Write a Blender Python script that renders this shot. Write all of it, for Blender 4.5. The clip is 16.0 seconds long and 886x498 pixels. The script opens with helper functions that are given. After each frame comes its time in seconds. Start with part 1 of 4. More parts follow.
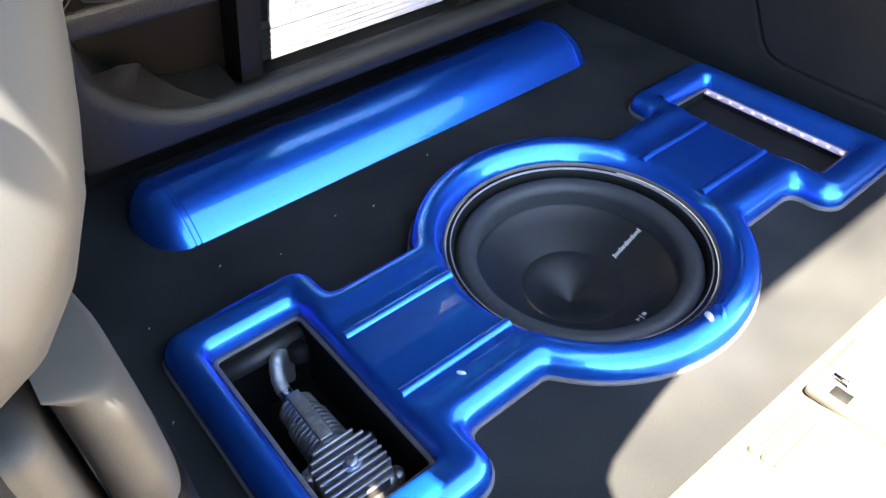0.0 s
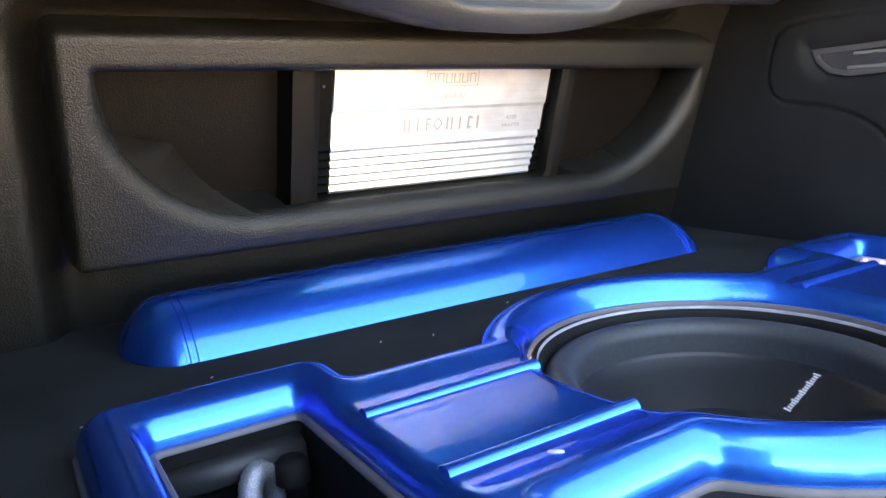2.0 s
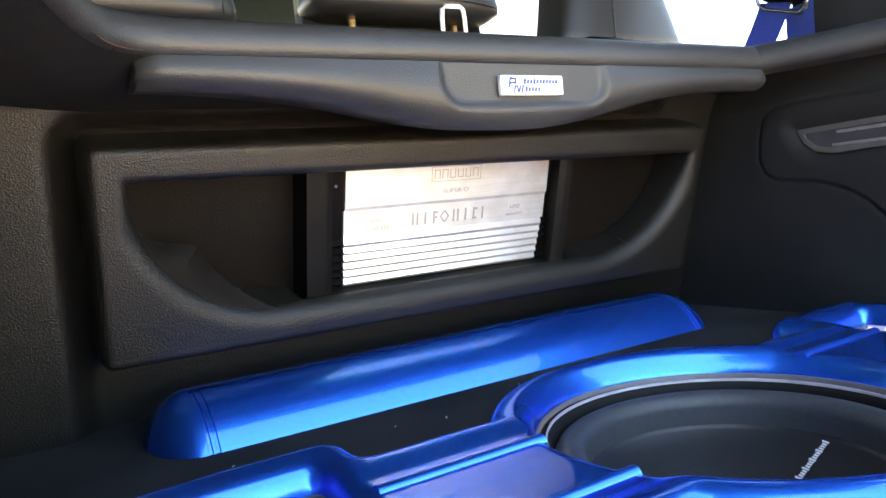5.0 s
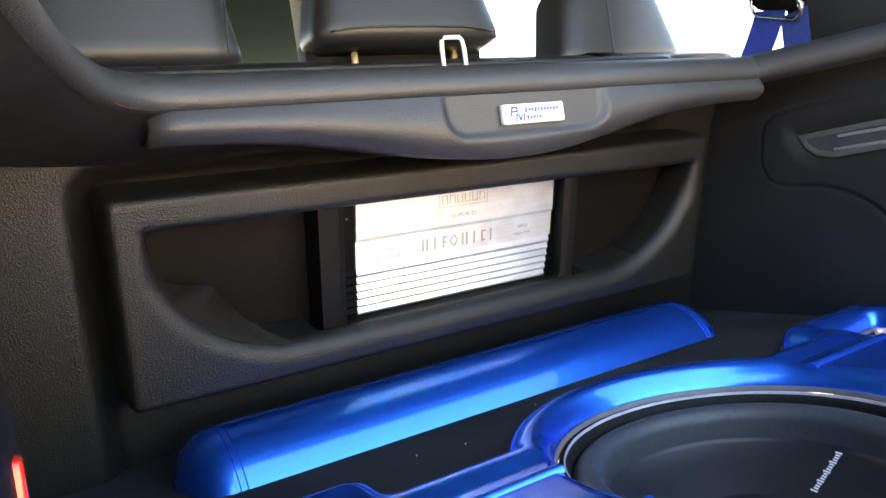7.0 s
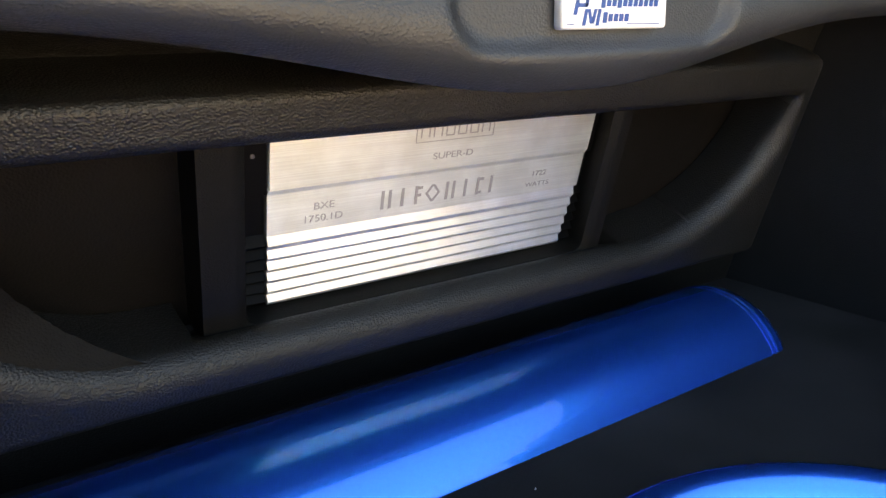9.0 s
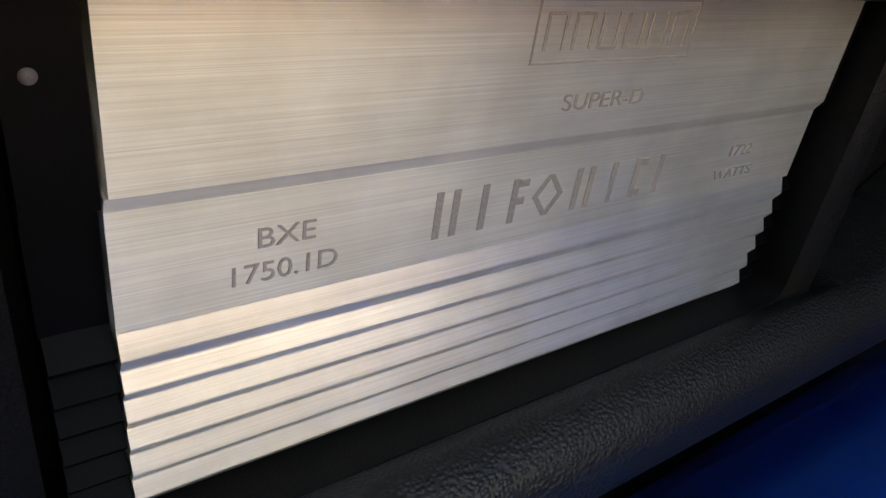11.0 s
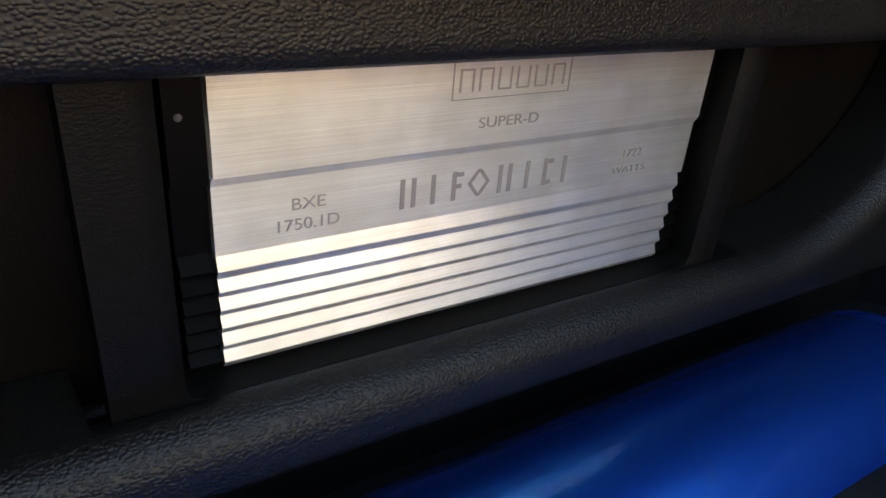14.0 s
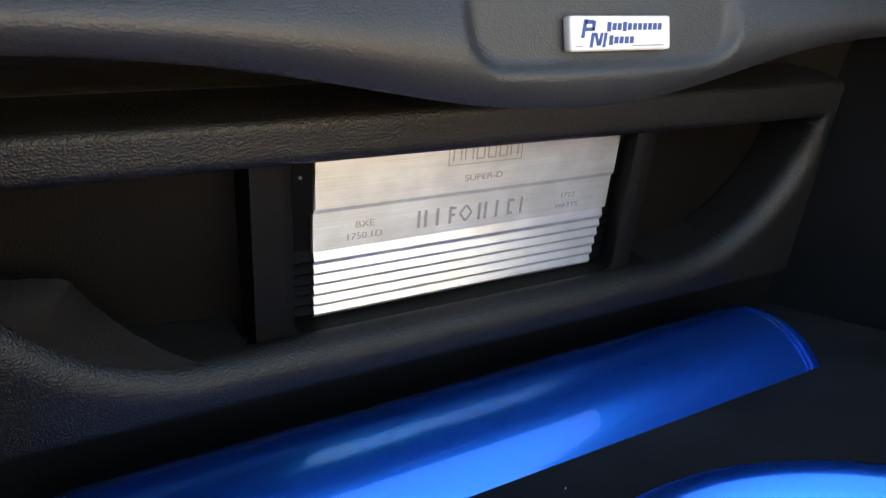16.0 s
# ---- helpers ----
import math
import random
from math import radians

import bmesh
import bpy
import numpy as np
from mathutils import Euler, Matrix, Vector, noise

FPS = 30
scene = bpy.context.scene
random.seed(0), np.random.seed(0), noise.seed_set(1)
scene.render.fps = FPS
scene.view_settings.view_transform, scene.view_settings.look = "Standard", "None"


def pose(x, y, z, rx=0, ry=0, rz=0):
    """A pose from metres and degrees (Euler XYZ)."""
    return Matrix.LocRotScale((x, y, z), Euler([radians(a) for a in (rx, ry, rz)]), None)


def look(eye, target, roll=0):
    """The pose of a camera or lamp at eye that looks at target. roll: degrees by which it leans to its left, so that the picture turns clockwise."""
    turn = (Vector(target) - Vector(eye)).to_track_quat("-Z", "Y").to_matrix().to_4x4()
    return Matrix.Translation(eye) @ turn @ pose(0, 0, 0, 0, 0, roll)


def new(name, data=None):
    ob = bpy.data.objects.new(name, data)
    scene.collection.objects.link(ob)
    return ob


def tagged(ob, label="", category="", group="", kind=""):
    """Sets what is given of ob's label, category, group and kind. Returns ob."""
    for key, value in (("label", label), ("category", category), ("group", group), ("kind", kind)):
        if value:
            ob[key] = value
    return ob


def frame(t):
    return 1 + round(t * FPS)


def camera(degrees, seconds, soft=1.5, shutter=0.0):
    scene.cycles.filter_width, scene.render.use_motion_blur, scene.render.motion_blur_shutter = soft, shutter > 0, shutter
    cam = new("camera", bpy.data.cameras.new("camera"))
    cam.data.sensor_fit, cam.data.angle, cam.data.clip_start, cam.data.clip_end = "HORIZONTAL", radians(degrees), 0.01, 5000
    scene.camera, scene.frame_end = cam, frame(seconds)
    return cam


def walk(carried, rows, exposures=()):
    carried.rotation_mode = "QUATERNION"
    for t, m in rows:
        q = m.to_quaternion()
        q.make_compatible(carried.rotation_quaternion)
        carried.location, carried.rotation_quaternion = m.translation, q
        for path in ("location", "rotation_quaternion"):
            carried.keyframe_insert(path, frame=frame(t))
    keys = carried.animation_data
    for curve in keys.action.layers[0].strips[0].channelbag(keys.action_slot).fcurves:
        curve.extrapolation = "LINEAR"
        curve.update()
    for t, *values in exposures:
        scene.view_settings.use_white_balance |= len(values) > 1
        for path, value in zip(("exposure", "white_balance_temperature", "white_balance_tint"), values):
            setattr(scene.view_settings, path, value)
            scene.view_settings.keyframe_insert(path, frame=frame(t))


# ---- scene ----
cam = camera(64.0, 16.0)
PATH = [
    (0, (-0.229, -0.468, 0.615), (0.685, 0.694, -0.732), -0.9),
    (0.5, (-0.182, -0.44, 0.469), (0.779, 0.925, -0.633), 3.2),
    (1, (-0.173, -0.426, 0.339), (0.87, 1.086, -0.452), -0.2),
    (1.5, (-0.18, -0.415, 0.256), (0.878, 1.195, -0.282), -0.6),
    (2, (-0.181, -0.414, 0.222), (0.838, 1.267, -0.149), -3.0),
    (2.5, (-0.17, -0.403, 0.225), (0.83, 1.312, -0.016), -3.3),
    (3, (-0.163, -0.393, 0.212), (0.859, 1.308, -0.033), -2.0),
    (3.5, (-0.186, -0.441, 0.21), (0.838, 1.267, 0.026), -4.1),
    (4, (-0.184, -0.444, 0.214), (0.864, 1.255, 0.083), -4.5),
    (6.5, (-0.204, -0.469, 0.239), (0.728, 1.297, 0.139), -7.5),
    (7, (-0.197, -0.469, 0.253), (0.787, 1.269, 0.149), -8.5),
    (7.5, (-0.183, -0.431, 0.266), (0.898, 1.247, 0.145), -6.0),
    (8, (-0.123, -0.405, 0.36), (0.953, 1.224, -0.071), -5.2),
    (8.5, (-0.066, -0.318, 0.414), (0.933, 1.327, -0.13), -4.6),
    (9, (-0.008, -0.133, 0.331), (1.009, 1.503, -0.205), -2.0),
    (9.5, (0.048, -0.001, 0.302), (1.013, 1.649, -0.286), -3.2),
    (10, (0.103, 0.114, 0.28), (1.159, 1.703, -0.321), -2.5),
    (10.2, (0.111, 0.15, 0.276), (1.198, 1.723, -0.311), -2.4),
    (12.3, (0.147, 0.226, 0.252), (1.23, 1.836, -0.235), -1.2),
    (12.5, (0.141, 0.204, 0.254), (1.212, 1.823, -0.225), -0.9),
    (13, (0.107, 0.119, 0.259), (1.116, 1.792, -0.169), -3.1),
    (13.5, (0.088, 0.072, 0.262), (1.045, 1.772, -0.178), -4.0),
    (14, (0.088, 0.056, 0.265), (1.065, 1.744, -0.174), -4.6),
    (14.5, (0.075, 0.023, 0.276), (1.056, 1.724, -0.103), -4.0),
    (15, (0.054, -0.054, 0.279), (1.009, 1.669, -0.068), -4.2),
    (15.5, (0.03, -0.132, 0.285), (0.951, 1.612, -0.048), -3.6),
    (16, (-0.02, -0.185, 0.31), (0.892, 1.552, -0.079), -3.8),
]
EXPOSURES = [(0.0, 4.08, 7900, 10.0), (0.5, 4.66, 8550, 11.5), (1.0, 4.64, 8550, 11.5), (1.5, 4.49, 8650, 11.5), (2.0, 4.29, 8650, 11.5), (3.0, 3.91, 8400, 10.0), (4.0, 3.91, 8200, 10.0), (7.5, 3.99, 8100, 10.0), (8.2, 3.94, 8200, 10.0), (9.0, 3.15, 8400, 10.5), (10.0, 2.70, 8550, 9.5), (12.5, 2.15, 8100, 11.5), (14.0, 2.48, 8000, 10.5), (16.0, 2.88, 7650, 8)]
walk(cam, [(t, look(eye, target, roll)) for t, eye, target, roll in PATH], EXPOSURES)

# ---- light ----
world = bpy.data.worlds.new("sky")
scene.world = world
world.use_nodes = True
wn = world.node_tree
sky = wn.nodes.new("ShaderNodeTexSky")
sky.sky_type = 'NISHITA'
sky.sun_disc = False
sky.dust_density = 0.25
SUN = Vector((-0.27, -0.17, 0.95)).normalized()
sky.sun_elevation = math.asin(SUN.z)
sky.sun_rotation = math.atan2(SUN.x, SUN.y)
wn.links.new(sky.outputs[0], wn.nodes["Background"].inputs[0])
wn.nodes["Background"].inputs[1].default_value = 0.09
sun = new("sun", bpy.data.lights.new("sun", 'SUN'))
sun.data.energy, sun.data.angle, sun.data.color = 5.0, radians(0.5), (1.0, 0.95, 0.87)
sun.matrix_world = look(SUN * 5, (0, 0, 0))

# ---- materials ----


def material(name, colour, rough=0.5, metal=0.0, coat=0.0, spec=0.5):
    m = bpy.data.materials.new(name)
    m.use_nodes = True
    b = m.node_tree.nodes["Principled BSDF"]
    b.inputs["Base Color"].default_value = (*colour, 1)
    b.inputs["Roughness"].default_value = rough
    b.inputs["Metallic"].default_value = metal
    b.inputs["Coat Weight"].default_value = coat
    b.inputs["Coat Roughness"].default_value = 0.04
    b.inputs["Specular IOR Level"].default_value = spec
    return m


def nodes(m):
    t = m.node_tree
    return t, t.nodes, t.nodes["Principled BSDF"]


def coords(m, scale=(1, 1, 1)):
    t, n, b = nodes(m)
    c = n.new("ShaderNodeTexCoord")
    mp = n.new("ShaderNodeMapping")
    mp.inputs["Scale"].default_value = scale
    t.links.new(c.outputs["Object"], mp.inputs[0])
    return mp.outputs[0]


def noise_tex(m, vec, scale, detail=3.0, rough=0.5):
    t, n, b = nodes(m)
    x = n.new("ShaderNodeTexNoise")
    x.inputs["Scale"].default_value = scale
    x.inputs["Detail"].default_value = detail
    x.inputs["Roughness"].default_value = rough
    t.links.new(vec, x.inputs["Vector"])
    return x.outputs["Fac"]


def ramp(m, fac, stops):
    t, n, b = nodes(m)
    r = n.new("ShaderNodeValToRGB")
    e = r.color_ramp.elements
    while len(e) < len(stops):
        e.new(0.5)
    for k, (p, c) in zip(e, stops):
        k.position = p
        k.color = (*c, 1) if len(c) == 3 else c
    t.links.new(fac, r.inputs[0])
    return r.outputs[0]


def rough_from(m, fac, lo, hi):
    t, n, b = nodes(m)
    r = n.new("ShaderNodeMapRange")
    r.inputs["To Min"].default_value = lo
    r.inputs["To Max"].default_value = hi
    t.links.new(fac, r.inputs[0])
    t.links.new(r.outputs[0], b.inputs["Roughness"])


def bump(m, height, strength, distance, under=None):
    t, n, b = nodes(m)
    x = n.new("ShaderNodeBump")
    x.inputs["Strength"].default_value = strength
    x.inputs["Distance"].default_value = distance
    t.links.new(height, x.inputs["Height"])
    if under is not None:
        t.links.new(under, x.inputs["Normal"])
    t.links.new(x.outputs[0], b.inputs["Normal"])
    return x.outputs[0]


def leather(name, colour, grain=0.0015, rough=0.42, strength=1.0, spec=0.4):
    m = material(name, colour, rough, spec=spec)
    t, n, b = nodes(m)
    v = coords(m, (0.8, 1, 1))
    warp = n.new("ShaderNodeTexNoise")
    warp.inputs["Scale"].default_value = 300
    t.links.new(v, warp.inputs["Vector"])
    mix = n.new("ShaderNodeMix")
    mix.data_type = 'VECTOR'
    mix.inputs["Factor"].default_value = 0.0005
    t.links.new(v, mix.inputs["A"])
    t.links.new(warp.outputs["Color"], mix.inputs["B"])
    vo = n.new("ShaderNodeTexVoronoi")
    vo.feature = 'F1'
    vo.inputs["Scale"].default_value = 1 / grain
    vo.inputs["Randomness"].default_value = 0.9
    t.links.new(mix.outputs["Result"], vo.inputs["Vector"])
    pebble = ramp(m, vo.outputs["Distance"], [(0.0, (1, 1, 1)), (0.25, (0.86, 0.86, 0.86)), (0.45, (0.48, 0.48, 0.48)), (0.62, (0.10, 0.10, 0.10)), (0.75, (0, 0, 0))])
    big = noise_tex(m, v, 9, 4)
    t.links.new(ramp(m, big, [(0.3, tuple(c * 0.8 for c in colour)), (0.7, tuple(c * 1.2 for c in colour))]), b.inputs["Base Color"])
    rough_from(m, noise_tex(m, v, 30, 3), rough - 0.06, rough + 0.08)
    first = bump(m, big, 0.12, 0.01)
    bump(m, pebble, strength, 0.0011 * grain / 0.0032, first)
    return m


def candy():
    """Tinted clear over metal flake: a sharp and a broad blue lobe under one clear coat."""
    m = material("candy_blue_paint", (0.0, 0.3, 0.9), 0.27, 0.94, 0.6)
    t, n, b = nodes(m)
    v = coords(m)
    flake = noise_tex(m, v, 2600, 2)
    tint = ramp(m, flake, [(0.3, (0.0, 0.265, 0.86)), (0.7, (0.0, 0.325, 0.98))])
    wide = n.new("ShaderNodeBsdfPrincipled")
    wide.inputs["Metallic"].default_value, wide.inputs["Roughness"].default_value = 0.9, 0.52
    under = bump(m, noise_tex(m, v, 45, 2), 0.03, 0.002)
    wave = n.new("ShaderNodeBump")
    wave.inputs["Strength"].default_value, wave.inputs["Distance"].default_value = 0.05, 0.002
    t.links.new(noise_tex(m, v, 22, 3), wave.inputs["Height"])
    deep = ramp(m, flake, [(0.3, (0.0, 0.078, 0.74)), (0.7, (0.0, 0.100, 0.90))])
    for k, colour in ((b, tint), (wide, deep)):
        t.links.new(colour, k.inputs["Base Color"])
        k.inputs["Coat Weight"].default_value = 0.68
        k.inputs["Coat Roughness"].default_value = 0.012
        k.inputs["Coat IOR"].default_value = 1.52
        k.inputs["Specular Tint"].default_value = (0.05, 0.35, 1.0, 1)
        t.links.new(wave.outputs[0], k.inputs["Coat Normal"])
    t.links.new(under, wide.inputs["Normal"])
    both = n.new("ShaderNodeMixShader")
    both.inputs[0].default_value = 0.42
    t.links.new(b.outputs[0], both.inputs[1])
    t.links.new(wide.outputs[0], both.inputs[2])
    t.links.new(both.outputs[0], n["Material Output"].inputs["Surface"])
    return m


def brushed(name, colour, lo, hi, metal, stretch, axis=(9, 2400, 2400)):
    m = material(name, colour, 0.35, metal)
    t, n, b = nodes(m)
    v = coords(m, axis)
    g = noise_tex(m, v, 1.0, 4, 0.7)
    rough_from(m, g, lo, hi)
    smudge = noise_tex(m, coords(m), 28, 4)
    mx = n.new("ShaderNodeMix")
    mx.data_type = 'RGBA'
    mx.blend_type = 'MULTIPLY'
    mx.inputs["Factor"].default_value = 1
    t.links.new(ramp(m, g, [(0.25, tuple(c * 0.74 for c in colour)), (0.7, tuple(min(1, c * 1.08) for c in colour))]), mx.inputs["A"])
    t.links.new(ramp(m, smudge, [(0.35, (0.88, 0.87, 0.85)), (0.6, (1, 1, 1))]), mx.inputs["B"])
    t.links.new(mx.outputs["Result"], b.inputs["Base Color"])
    b.inputs["Anisotropic"].default_value = stretch
    tg = n.new("ShaderNodeTangent")
    tg.direction_type, tg.axis = 'RADIAL', 'X'
    t.links.new(tg.outputs[0], b.inputs["Tangent"])
    bump(m, g, 0.28, 0.0002)
    return m


def carpet_mat():
    m = material("charcoal_carpet", (0.03, 0.031, 0.034), 0.98, 0, 0, 0.05)
    t, n, b = nodes(m)
    v = coords(m)
    f = noise_tex(m, v, 900, 3, 0.7)
    g = noise_tex(m, v, 5, 2)
    mx = n.new("ShaderNodeMath")
    mx.operation = 'MULTIPLY'
    t.links.new(f, mx.inputs[0])
    t.links.new(g, mx.inputs[1])
    t.links.new(ramp(m, mx.outputs[0], [(0.05, (0.0092, 0.0100, 0.0110)), (0.5, (0.050, 0.052, 0.054))]), b.inputs["Base Color"])
    bump(m, f, 0.6, 0.0015)
    return m


def speckled(name, colour, rough, scale=60, amount=0.25, metal=0.0, bump_d=0.0, spec=0.5):
    m = material(name, colour, rough, metal, spec=spec)
    t, n, b = nodes(m)
    v = coords(m)
    g = noise_tex(m, v, scale, 4, 0.6)
    t.links.new(ramp(m, g, [(0.3, tuple(c * (1 - amount) for c in colour)), (0.7, tuple(min(1, c * (1 + amount)) for c in colour))]), b.inputs["Base Color"])
    rough_from(m, noise_tex(m, v, scale * 0.3, 3), max(0.02, rough - 0.08), min(1, rough + 0.08))
    if bump_d:
        bump(m, g, 0.5, bump_d)
    return m


BLUE = candy()
CARPET = carpet_mat()
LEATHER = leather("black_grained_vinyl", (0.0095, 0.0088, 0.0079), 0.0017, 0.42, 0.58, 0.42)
SEAT_LEATHER = leather("black_seat_leather", (0.014, 0.014, 0.0152), 0.0014, 0.38, 0.2, 0.45)
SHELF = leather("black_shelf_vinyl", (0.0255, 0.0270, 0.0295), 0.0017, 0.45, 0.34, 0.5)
BOARD = leather("dark_pocket_board", (0.0070, 0.0056, 0.0047), 0.0018, 0.55, 0.3, 0.10)
FRAME = leather("black_fine_grain_frame", (0.0056, 0.0053, 0.0048), 0.0013, 0.5, 0.35, 0.16)
PLASTIC = speckled("black_plastic", (0.0025, 0.0025, 0.0028), 0.5, 900, 0.2, 0, 0.0002, 0.08)
SIDE = leather("black_side_trim", (0.0125, 0.0134, 0.0150), 0.0016, 0.55, 0.22, 0.2)
ALU = brushed("brushed_aluminium", (0.97, 0.93, 0.875), 0.42, 0.58, 0.72, 0.80)
FIN = brushed("milled_aluminium_fin", (0.92, 0.915, 0.92), 0.28, 0.40, 0.78, 0.4)
ETCH = speckled("etched_lettering", (0.48, 0.445, 0.42), 0.6, 900, 0.2, 0.6)
EDGE = speckled("grey_edge_strip", (0.12, 0.112, 0.122), 0.5, 40, 0.15)
GASKET = speckled("grey_gasket_ring", (0.34, 0.32, 0.36), 0.35, 50, 0.2)
CONE = speckled("speaker_cone_black", (0.0105, 0.0120, 0.0146), 0.46, 300, 0.25, 0, 0.0001)
RUBBER = speckled("rubber_surround", (0.040, 0.044, 0.050), 0.5, 200, 0.2)
WHITE = speckled("white_print", (0.8, 0.8, 0.82), 0.4, 80, 0.05)
LOGOBLUE = speckled("blue_print", (0.01, 0.055, 0.24), 0.4, 80, 0.1)
STEEL = speckled("cast_metal", (0.40, 0.405, 0.42), 0.40, 70, 0.15, 0.85, 0.0001)
BRASS = speckled("brassy_metal", (0.62, 0.46, 0.24), 0.3, 80, 0.1, 0.6)
CHROME = material("polished_steel", (0.75, 0.75, 0.76), 0.12, 1.0)
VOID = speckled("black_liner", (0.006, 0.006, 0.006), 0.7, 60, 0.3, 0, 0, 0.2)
TRIM = leather("grey_hatch_trim", (0.0285, 0.0312, 0.0345), 0.0014, 0.6, 0.07)
GUIDE = material("dark_polished_metal", (0.30, 0.31, 0.33), 0.2, 0.9)
BELT = speckled("blue_belt_webbing", (0.05, 0.085, 0.34), 0.6, 500, 0.3, 0, 0.0004)
RED = material("red_reflector", (0.55, 0.02, 0.01), 0.15, 0, 0.6)
LENS = speckled("smoked_lens", (0.035, 0.037, 0.045), 0.10, 30, 0.2)
LENSBAR = speckled("pale_lens_bar", (0.17, 0.17, 0.185), 0.3, 60, 0.15)
LENSRIM = speckled("satin_grey_rim", (0.06, 0.06, 0.066), 0.35, 60, 0.15)
SILL = speckled("pale_sill_plastic", (0.085, 0.077, 0.065), 0.5, 20, 0.12, 0, 0.0006)
CEMENT = speckled("pale_concrete", (0.47, 0.38, 0.28), 0.9, 1.2, 0.12)
HEADLINE = speckled("green_grey_headlining", (0.0090, 0.0138, 0.0150), 0.95, 40, 0.1, 0, 0, 0.0)
GREENSEAT = speckled("dark_green_grey_fabric", (0.045, 0.055, 0.050), 0.9, 300, 0.3, 0, 0.0004)

# ---- mesh helpers ----
O0, VV, NN = Vector((0, 0.380, 0.085)), Vector((0, -0.295, 0.9555)), Vector((0, -0.9555, -0.295))
SEATM = Matrix(((1, VV.x, NN.x, O0.x), (0, VV.y, NN.y, O0.y), (0, VV.z, NN.z, O0.z), (0, 0, 0, 1)))
BASE = {}


def thing(name, at, label, category, group=""):
    e = new(name)
    e.location = at
    e.empty_display_size = 0.02
    BASE[e.name] = Vector(at)
    return tagged(e, label, category, group)


def finish(name, me, mat, parent=None, label="", smooth=True, world_m=None):
    if world_m is not None:
        me.transform(world_m)
    base = Vector((0, 0, 0))
    p = parent
    while p is not None and p.name not in BASE:
        p = p.parent
    if p is not None:
        base = BASE[p.name]
        me.transform(Matrix.Translation(-base))
    me.materials.append(mat)
    if smooth:
        for f in me.polygons:
            f.use_smooth = True
    ob = new(name, me)
    if parent is not None:
        ob.parent = parent
    if label:
        ob["label"] = label
    return ob


def part(name, bm, mat, parent=None, label="", smooth=True, world_m=None, sharp=None):
    bmesh.ops.recalc_face_normals(bm, faces=bm.faces)
    me = bpy.data.meshes.new(name)
    if sharp is not None:
        for e in bm.edges:
            if len(e.link_faces) == 2 and e.calc_face_angle() > radians(sharp):
                e.smooth = False
    bm.to_mesh(me)
    bm.free()
    return finish(name, me, mat, parent, label, smooth, world_m)


def box(x0, x1, y0, y1, z0, z1, r=0.0, seg=2):
    bm = bmesh.new()
    bmesh.ops.create_cube(bm, size=1)
    for v in bm.verts:
        v.co = Vector(((x0 + x1) / 2 + v.co.x * (x1 - x0), (y0 + y1) / 2 + v.co.y * (y1 - y0), (z0 + z1) / 2 + v.co.z * (z1 - z0)))
    if r:
        bmesh.ops.bevel(bm, geom=bm.edges[:], offset=r, segments=seg, affect='EDGES', profile=0.5)
    return bm


def prism(profile, a, b, axis=0):
    """A closed profile of (p, q), drawn along x from a to b; axis 0 lays p, q on y, z."""
    bm = bmesh.new()
    rings = []
    for s in (a, b):
        rings.append([bm.verts.new((s, p, q)) for p, q in profile])
    n = len(profile)
    for i in range(n):
        bm.faces.new((rings[0][i], rings[0][(i + 1) % n], rings[1][(i + 1) % n], rings[1][i]))
    bm.faces.new(rings[0][::-1])
    bm.faces.new(rings[1])
    return bm


def loft(rings, closed=True, caps=False):
    bm = bmesh.new()
    rows = [[bm.verts.new(p) for p in r] for r in rings]
    n = len(rows[0])
    for a, b in zip(rows, rows[1:]):
        for i in range(n if closed else n - 1):
            bm.faces.new((a[i], a[(i + 1) % n], b[(i + 1) % n], b[i]))
    if caps:
        bm.faces.new(rows[0][::-1])
        bm.faces.new(rows[-1])
    return bm


def lathe(profile, cx, cy, n=96, a0=0.0, a1=2 * math.pi):
    full = abs(a1 - a0) > 6.28
    m = n if full else n + 1
    rings = []
    for r, z in profile:
        rings.append([(cx + r * math.cos(a0 + (a1 - a0) * i / n), cy + r * math.sin(a0 + (a1 - a0) * i / n), z) for i in range(m)])
    return loft(rings, full)


def tube(path, r, n=12, caps=True):
    pts = [Vector(p) for p in path]
    rings = []
    up = Vector((0, 0, 1))
    for i, p in enumerate(pts):
        d = (pts[min(i + 1, len(pts) - 1)] - pts[max(i - 1, 0)]).normalized()
        a = d.cross(up if abs(d.z) < 0.9 else Vector((1, 0, 0))).normalized()
        b = d.cross(a)
        rr = r(i / (len(pts) - 1)) if callable(r) else r
        rings.append([p + rr * (a * math.cos(2 * math.pi * k / n) + b * math.sin(2 * math.pi * k / n)) for k in range(n)])
    return loft(rings, True, caps)


